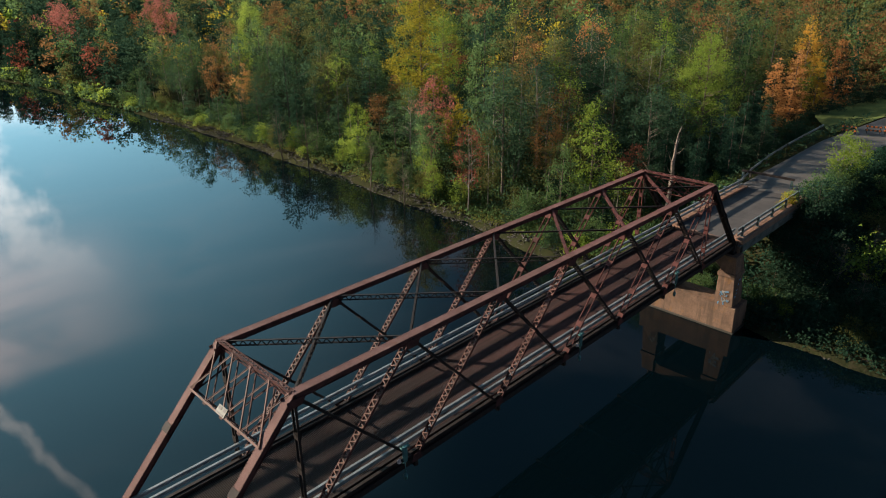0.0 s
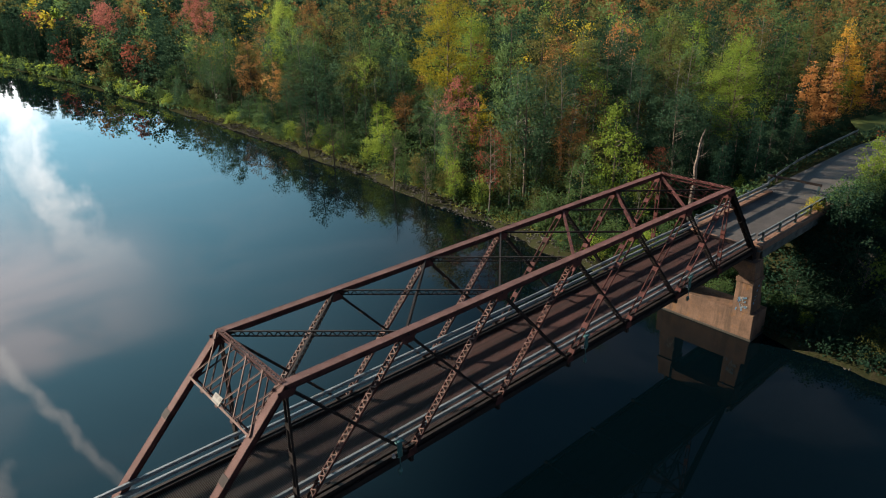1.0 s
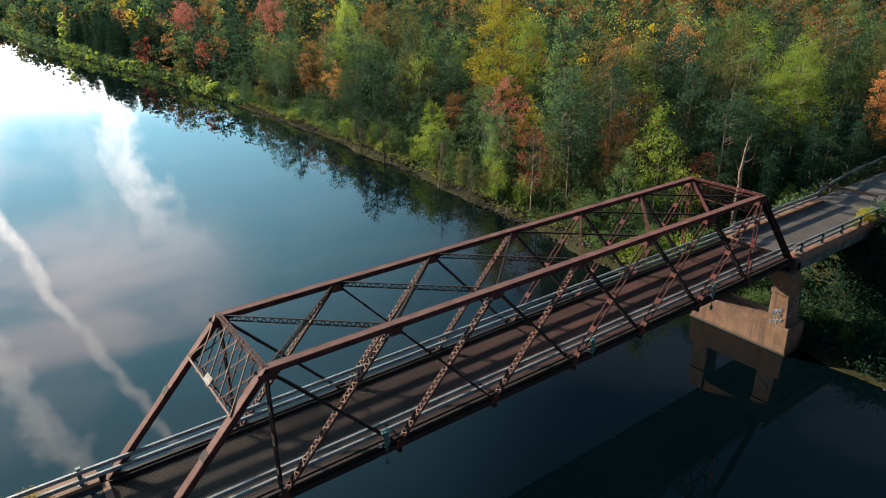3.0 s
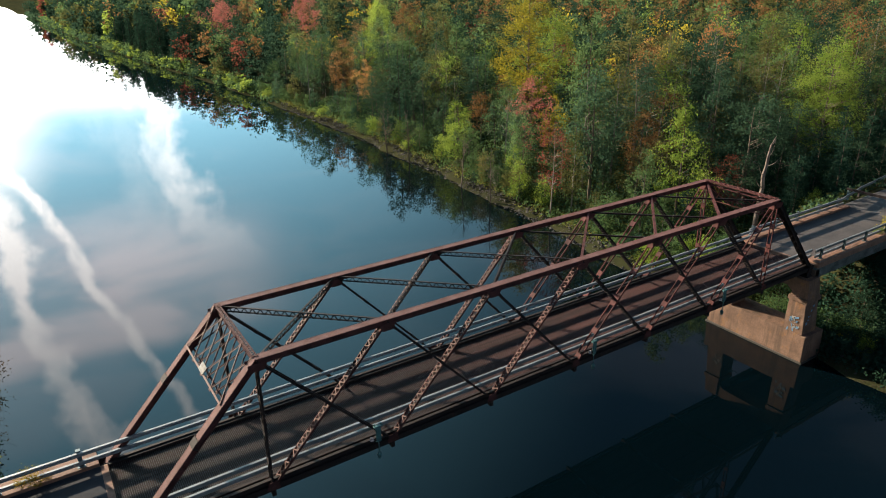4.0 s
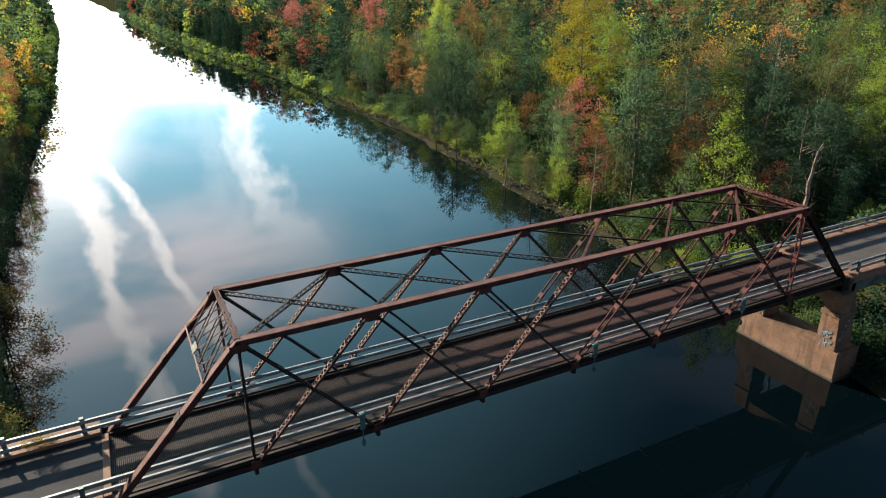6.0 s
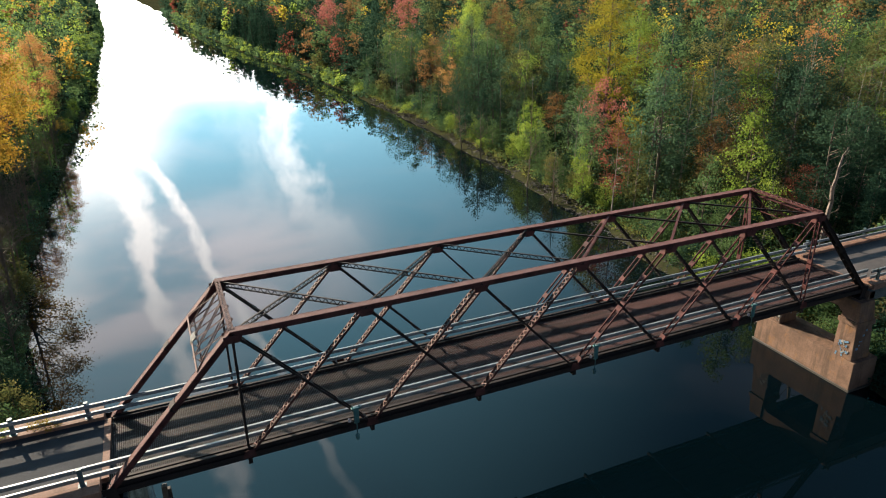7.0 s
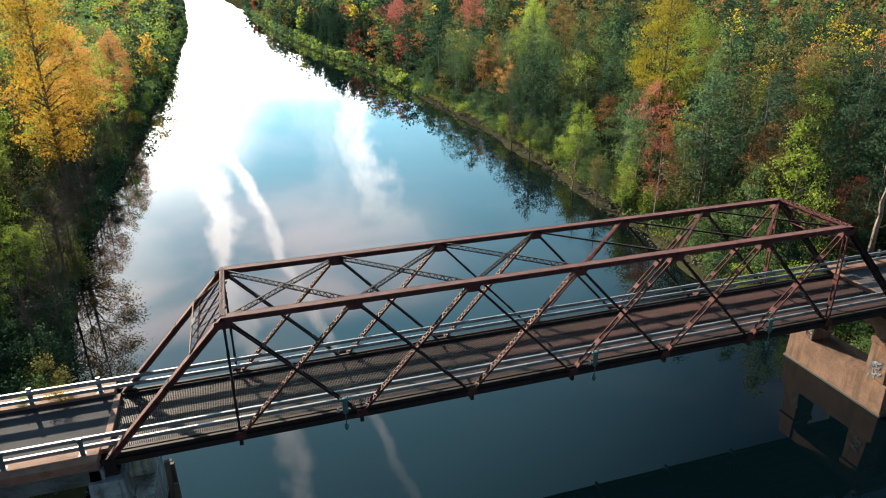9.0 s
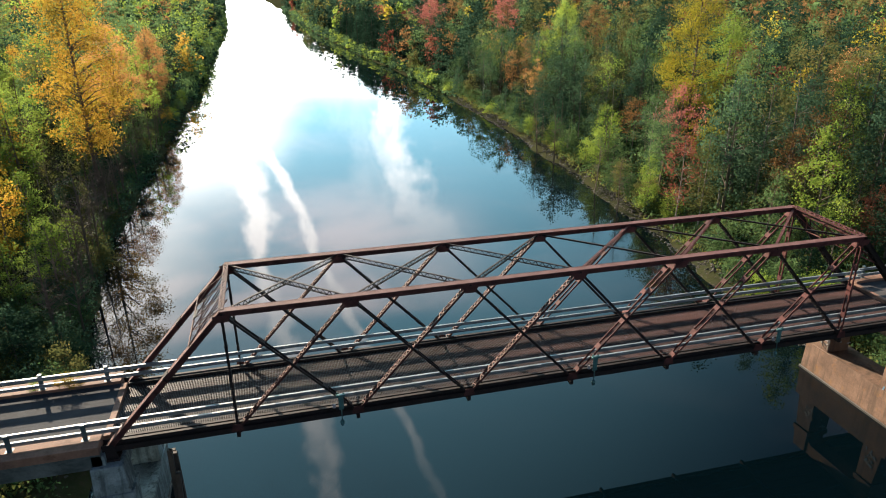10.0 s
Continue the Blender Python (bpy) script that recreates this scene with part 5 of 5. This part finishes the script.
# scrub on the bank beside and below the approach
# blackish leaves on some shrubs put the bank's shade into their colour
for key, x, y, leaf, size in (
    ("shrub", 60.0, -7.6, "leaf_lime", 1.5), ("shrub", 63.0, -9.6, "leaf_lime", 1.4), ("shrub", 51.6, -0.6, "leaf_green", 0.85), ("sapling", 50.4, -4.2, "leaf_lime", 0.38), ("shrub", 51.0, -2.2, "leaf_gold", 0.35), ("bare", 54.0, -8.5, "leaf_olive", 0.45), ("bare", 57.0, -6.0, "leaf_olive", 0.5), ("bare", 60.0, -10.5, "leaf_olive", 0.5), ("bare", 55.5, -12.0, "leaf_olive", 0.42), ("bare", 63.0, -7.0, "leaf_olive", 0.5), ("shrub", 55.0, -1.6, "leaf_deep", 0.9), ("shrub", 57.6, -1.4, "leaf_needle_and_shade", 0.95), ("shrub", 53.4, -8.6, "leaf_deep", 0.9), ("shrub", 52.8, -2.6, "leaf_green", 0.6), ("shrub", 51.4, -6.5, "leaf_needle_and_shade", 0.9),
    ("shrub", 54.0, -5.6, "leaf_deep", 1.1), ("shrub", 56.6, -4.2, "leaf_needle_and_shade", 1.2), ("shrub", 59.5, -4.5, "leaf_deep", 1.2), ("shrub", 62.4, -4.6, "leaf_needle_and_shade", 1.1),
    ("shrub", 50.6, -9.5, "leaf_olive", 0.75), ("shrub", 52.0, -11.2, "leaf_deep", 0.9), ("shrub", 54.6, -10.2, "leaf_needle_and_shade", 1.2), ("shrub", 53.2, -13.4, "leaf_olive", 0.8),
    ("shrub", 57.0, -13.0, "leaf_deep", 1.3), ("shrub", 61.0, -9.0, "leaf_needle_and_shade", 1.3), ("shrub", 65.0, -7.0, "leaf_green", 1.2), ("shrub", 65.5, -3.6, "leaf_green", 0.7),
    ("shrub", 60.8, -2.2, "leaf_deep", 1.0), ("shrub", 62.6, -1.9, "leaf_needle_and_shade", 1.15), ("shrub", 64.4, -1.4, "leaf_green", 1.0), ("shrub", 67.2, -1.9, "leaf_deep", 0.9), ("shrub", 70.0, -1.2, "leaf_green", 0.85), ("shrub", 73.0, -1.0, "leaf_green", 0.8), ("shrub", 69.0, -5.5, "leaf_olive", 1.1), ("shrub", 73.0, -5.0, "leaf_green", 1.1), ("sapling", 72.4, -0.9, "leaf_lime", 1.0), ("sapling", 77.5, -0.9, "leaf_lime", 0.8), ("shrub", 77.5, -3.6, "leaf_green", 0.9),
    ("shrub", 82.0, -4.5, "leaf_olive", 1.1), ("shrub", 87.0, -5.0, "leaf_green", 1.2), ("shrub", 92.0, -5.5, "leaf_lime", 1.0), ("shrub", 97.0, -6.0, "leaf_green", 1.2),
    ("shrub", 69.0, -11.0, "leaf_needle_and_shade", 1.3), ("shrub", 75.0, -10.0, "leaf_green", 1.3), ("shrub", 81.0, -10.5, "leaf_olive", 1.2), ("shrub", 88.0, -11.0, "leaf_green", 1.3),
    ("sapling", 64.8, 9.2, "leaf_lime", 0.55), ("shrub", 66.0, 11.5, "leaf_deep", 1.2), ("spruce", 68.5, 13.0, "leaf_needle_and_shade", 0.75), ("spruce", 72.5, 13.5, "leaf_needle_and_shade", 0.85), ("spruce", 76.5, 13.0, "leaf_needle_and_shade", 0.8), ("maple", 70.5, 16.5, "leaf_deep", 0.75), ("shrub", 70.0, 10.5, "leaf_deep", 1.2),
    ("shrub", 75.0, 12.0, "leaf_deep", 1.5), ("shrub", 80.0, 11.5, "leaf_deep", 1.4), ("shrub", 86.0, 12.0, "leaf_deep", 1.3), ("shrub", 92.0, 13.0, "leaf_deep", 1.2),
    ("shrub", 51.4, 9.2, "leaf_lime", 0.8), ("shrub", 53.6, 10.2, "leaf_lime", 0.9), ("shrub", 51.8, 13.0, "leaf_green", 0.9), ("shrub", 54.2, 14.2, "leaf_lime", 1.0),
    ("shrub", 51.0, 17.0, "leaf_lime", 0.8), ("shrub", 51.2, 3.4, "leaf_green", 0.7), ("shrub", 53.8, 5.0, "leaf_green", 0.9), ("shrub", 51.0, 21.0, "leaf_green", 0.8),
    ("shrub", -5.0, 9.5, "leaf_deep", 0.9), ("shrub", -8.5, 9.0, "leaf_deep", 1.1), ("shrub", -12.5, 9.8, "leaf_deep", 1.2), ("shrub", -5.6, 14.0, "leaf_green", 0.9),
    ("shrub", -8.6, 15.5, "leaf_deep", 1.1), ("shrub", -7.6, 21.5, "leaf_deep", 0.9), ("shrub", -12.6, 27.0, "leaf_green", 0.8), ("shrub", -13.4, 30.5, "leaf_green", 0.9),
    ("shrub", -3.4, -2.6, "leaf_lime", 1.15), ("shrub", -6.2, -4.0, "leaf_lime", 0.8), ("shrub", -8.4, -2.4, "leaf_deep", 1.1), ("shrub", -4.6, -6.0, "leaf_deep", 0.9), ("shrub", -5.6, 0.6, "leaf_deep", 0.9),
):
    plant(key, x, y, leaf, size)

# weeds rooted in the kerbs
for x, y, leaf, size in ((-2.9, 5.35, "leaf_yellow", 0.28), (-4.6, 5.5, "leaf_lime", 0.16), (60.2, 0.2, "leaf_gold", 0.42), (58.4, 0.15, "leaf_lime", 0.22), (61.6, 0.3, "leaf_lime", 0.36)):
    w = plant("shrub", x, y, leaf, size, z=ROAD + 0.25)
    tagged(w, "small {} weed growing out of the kerb".format(LOOKS[leaf]), "weed", "weeds in the kerbs")

# dead snag with stubs of limbs
bm = bmesh.new()
sx, sy = 58.6, 11.0
sz = float(land(sx, sy)) - 0.1
line = [Vector((sx + x, sy + y, z)) for x, y, z in ((-0.15, 0.0, sz), (-0.2, 0.05, -3.2), (-0.28, 0.0, -0.6), (-0.22, -0.05, 0.6), (-0.38, 0.0, 1.7), (-0.22, -0.05, 2.7), (-0.26, -0.1, 3.6), (-0.05, -0.1, 4.7), (0.30, -0.2, 5.5))]
wide = (0.28, 0.25, 0.22, 0.19, 0.18, 0.14, 0.14, 0.08, 0.025)
for i, (a, b) in enumerate(zip(line, line[1:])):
    rod(bm, a, b, wide[i], wide[i + 1], 7)
for k, dx, dy, dz, w in ((3, -0.8, 0.2, 0.7, 0.06), (4, -0.5, 0.3, 1.2, 0.04), (5, 0.9, -0.5, 0.5, 0.05), (6, 1.3, 0.3, 0.5, 0.045), (6, -0.4, 0.2, 0.6, 0.035), (7, 1.3, 0.4, 0.3, 0.04), (2, 0.8, -0.4, 0.5, 0.05)):
    a = line[k]
    e = a + Vector((dx, dy, dz))
    m = a.lerp(e, 0.55) + Vector((0, 0, -0.12))
    rod(bm, a, m, w, w * 0.65, 5)
    rod(bm, m, e, w * 0.65, w * 0.25, 4)
    for f in (0.3, 0.7):
        q = m.lerp(e, f)
        rod(bm, q, q + Vector((dx * 0.2 - 0.1, dy * 0.5, 0.45)), w * 0.35, w * 0.12, 3)
tagged(new("dead_tree", mesh_of("dead_tree", bm, "dead_wood")), "pale broken dead trunk standing beside the road", "dead tree")

# far woods, joined by hue
far = {}


def far_trees(x0, x1, y0, y1, gap, leaves, size, colours, tall=11.0):
    nx, ny = int((x1 - x0) / gap), int((y1 - y0) / gap)
    for j in range(ny):
        for i in range(nx):
            x, y = x0 + (i + rng.uniform(0, 1)) * gap, y0 + (j + rng.uniform(0, 1)) * gap
            if inland(x, y) < 1.4 or (x > 20 and 212 < y < 304 and inland(x, y) < 13) or on_road(x, y, 7) or (y < 14 and 60 < x < 136):
                continue
            pine = rng.uniform() < 0.24
            leaf = "leaf_needle_and_shade" if pine else pick(colours)
            h = tall * rng.uniform(0.65, 1.3)
            c, pts = grow("conifer" if pine else "maple", h, h * rng.uniform(0.17, 0.27), 22, leaves, size, 0.12, h * 0.065)
            far.setdefault(leaf, []).append(pts + np.array([x, y, float(land(x, y)) - 0.2]))


# mostly dark leaves: the far woods' sides away from sun, put into colour
FARS = (("leaf_deep", 0.52), ("leaf_green", 0.16), ("leaf_lime", 0.02), ("leaf_olive", 0.18), ("leaf_rust", 0.04), ("leaf_crimson", 0.02), ("leaf_gold", 0.02))
BROWNS = (("leaf_deep", 0.14), ("leaf_green", 0.14), ("leaf_olive", 0.36), ("leaf_rust", 0.24))
far_trees(136, 230, -30, 100, 6.0, 400, 0.34, BROWNS, 12)
far_trees(84, 200, 62, 150, 5.8, 460, 0.32, FARS, 12)
far_trees(30, 150, 150, 260, 6.2, 430, 0.36, FARS, 12)
far_trees(150, 330, 100, 260, 8.5, 200, 0.64, BROWNS, 13)
far_trees(230, 380, -30, 100, 8.5, 200, 0.64, BROWNS, 13)
far_trees(20, 260, 260, 480, 9.5, 200, 0.82, FARS, 14)
far_trees(-90, -9, 135, 260, 6.5, 360, 0.42, WARMS, 14)
far_trees(-190, -12, 260, 480, 9.5, 200, 0.82, WARMS, 14)
far_trees(-120, 110, 480, 660, 12.0, 200, 0.95, FARS, 15)
# low growth at the water's edge farther off
for y in np.arange(150, 560, 1.8):
    for side in (1, -1):
        x = float(shore_right(y)) + rng.uniform(0.6, 3.0) if side > 0 else float(shore_left(y)) - rng.uniform(0.6, 3.0)
        h = rng.uniform(1.5, 4.5)
        c, pts = grow("shrub", h, 1.7, 14, 130, 0.34, 0.05, 0.45)
        far.setdefault(pick((("leaf_green", 0.5), ("leaf_lime", 0.25), ("leaf_deep", 0.25))), []).append(pts + np.array([x, y, float(land(x, y)) - 0.2]))
for leaf, sets in far.items():
    tagged(new("far_woods", faces_mesh("far_woods", np.concatenate(sets), 3, leaf)), "distant {} trees of the mixed autumn woods".format(LOOKS[leaf]), "woods", kind="stuff")

# undergrowth and grass along the shores and beneath the trees
sets = {"leaf_needle_and_shade": [], "leaf_grass": [], "leaf_green": [], "leaf_deep": [], "leaf_olive": []}


def tufts(count, x0, x1, y0, y1, near, deep, leaf, size, height):
    x, y = rng.uniform(x0, x1, count), rng.uniform(y0, y1, count)
    d = np.maximum(x - shore_right(y), shore_left(y) - x)
    ok = ((leaf == "leaf_needle_and_shade") | (y > 3) | (x < 20)) & (d > near) & (d < deep) & ((np.abs(y - road_mid(x)) > 3.9) | (land(x, y) < ROAD - 2.0))
    x, y = x[ok], y[ok]
    k = 7
    cx, cy = np.repeat(x, k), np.repeat(y, k)
    p = np.stack([cx, cy, land(cx, cy)], 1) + rng.normal(size=(len(cx), 3)) * np.array([0.35, 0.35, 0.0])
    p[:, 2] += rng.uniform(0.0, height, len(cx))
    sets[leaf].append(leaves_at(p, size))


# blackish tufts on the right bank: its shade is put into leaf colour
tufts(9000, 49, 90, -24, 3, 0.8, 40.0, "leaf_needle_and_shade", 0.20, 1.0)
tufts(9000, 48, 60, -20, 160, 0.9, 4.0, "leaf_grass", 0.16, 0.5)
tufts(6000, 26, 58, 130, 330, 0.3, 6.0, "leaf_green", 0.42, 1.0)
tufts(3000, 26, 58, 130, 330, 0.3, 4.0, "leaf_deep", 0.42, 0.9)
tufts(5000, 14, 46, 320, 660, 0.2, 12.0, "leaf_deep", 0.9, 2.5)
tufts(1500, -18, -8, 110, 400, 0.3, 5.0, "leaf_deep", 0.42, 1.0)
tufts(9000, 48, 70, 6, 120, 1.2, 18.0, "leaf_green", 0.20, 0.9)
tufts(11000, 50, 110, -22, 110, 3.0, 60.0, "leaf_deep", 0.24, 1.2)
tufts(4000, 50, 100, -20, 60, 2.0, 50.0, "leaf_olive", 0.2, 1.0)
tufts(5000, -14, -3, -12, 140, 0.9, 4.0, "leaf_green", 0.18, 0.7)
tufts(7000, -45, -4, -12, 110, 2.0, 40.0, "leaf_grass", 0.20, 1.0)
tufts(5000, -14, -3, 8, 90, 0.0, 2.6, "leaf_deep", 0.15, 0.8)
tufts(2500, 47, 54, -22, 4, 0.0, 3.0, "leaf_needle_and_shade", 0.16, 0.7)
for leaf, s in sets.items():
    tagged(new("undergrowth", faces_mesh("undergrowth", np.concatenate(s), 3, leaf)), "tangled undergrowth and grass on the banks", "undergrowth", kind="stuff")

# stones along the waterline
stone = []
for side, count, ya, yb in ((1, 4200, 5, 130), (1, 90, -30, 5), (-1, 600, -10, 110)):
    for _ in range(count):
        y = rng.uniform(ya, yb)
        d = rng.uniform(-0.5, 1.5)
        x = float(shore_right(y)) + d if side > 0 else float(shore_left(y)) - d
        z = float(land(x, y))
        r = rng.uniform(0.07, 0.19) * rng.choice([1, 1, 1.5])
        ax = rng.normal(size=(6, 3)) * 0.16 + np.array([[1, 0, 0], [-1, 0, 0], [0, 1, 0], [0, -1, 0], [0, 0, 0.5], [0, 0, -0.5]])
        q = ax * r + np.array([x, y, max(z, WATER - 0.05)])
        for a, b, c in ((0, 2, 4), (2, 1, 4), (1, 3, 4), (3, 0, 4), (2, 0, 5), (1, 2, 5), (3, 1, 5), (0, 3, 5)):
            stone += [q[a], q[b], q[c]]
me = faces_mesh("shore_stones", np.array(stone), 3, "rock")
tagged(new("shore_stones", me), "dark wet stones along the waterline", "stones", kind="stuff")
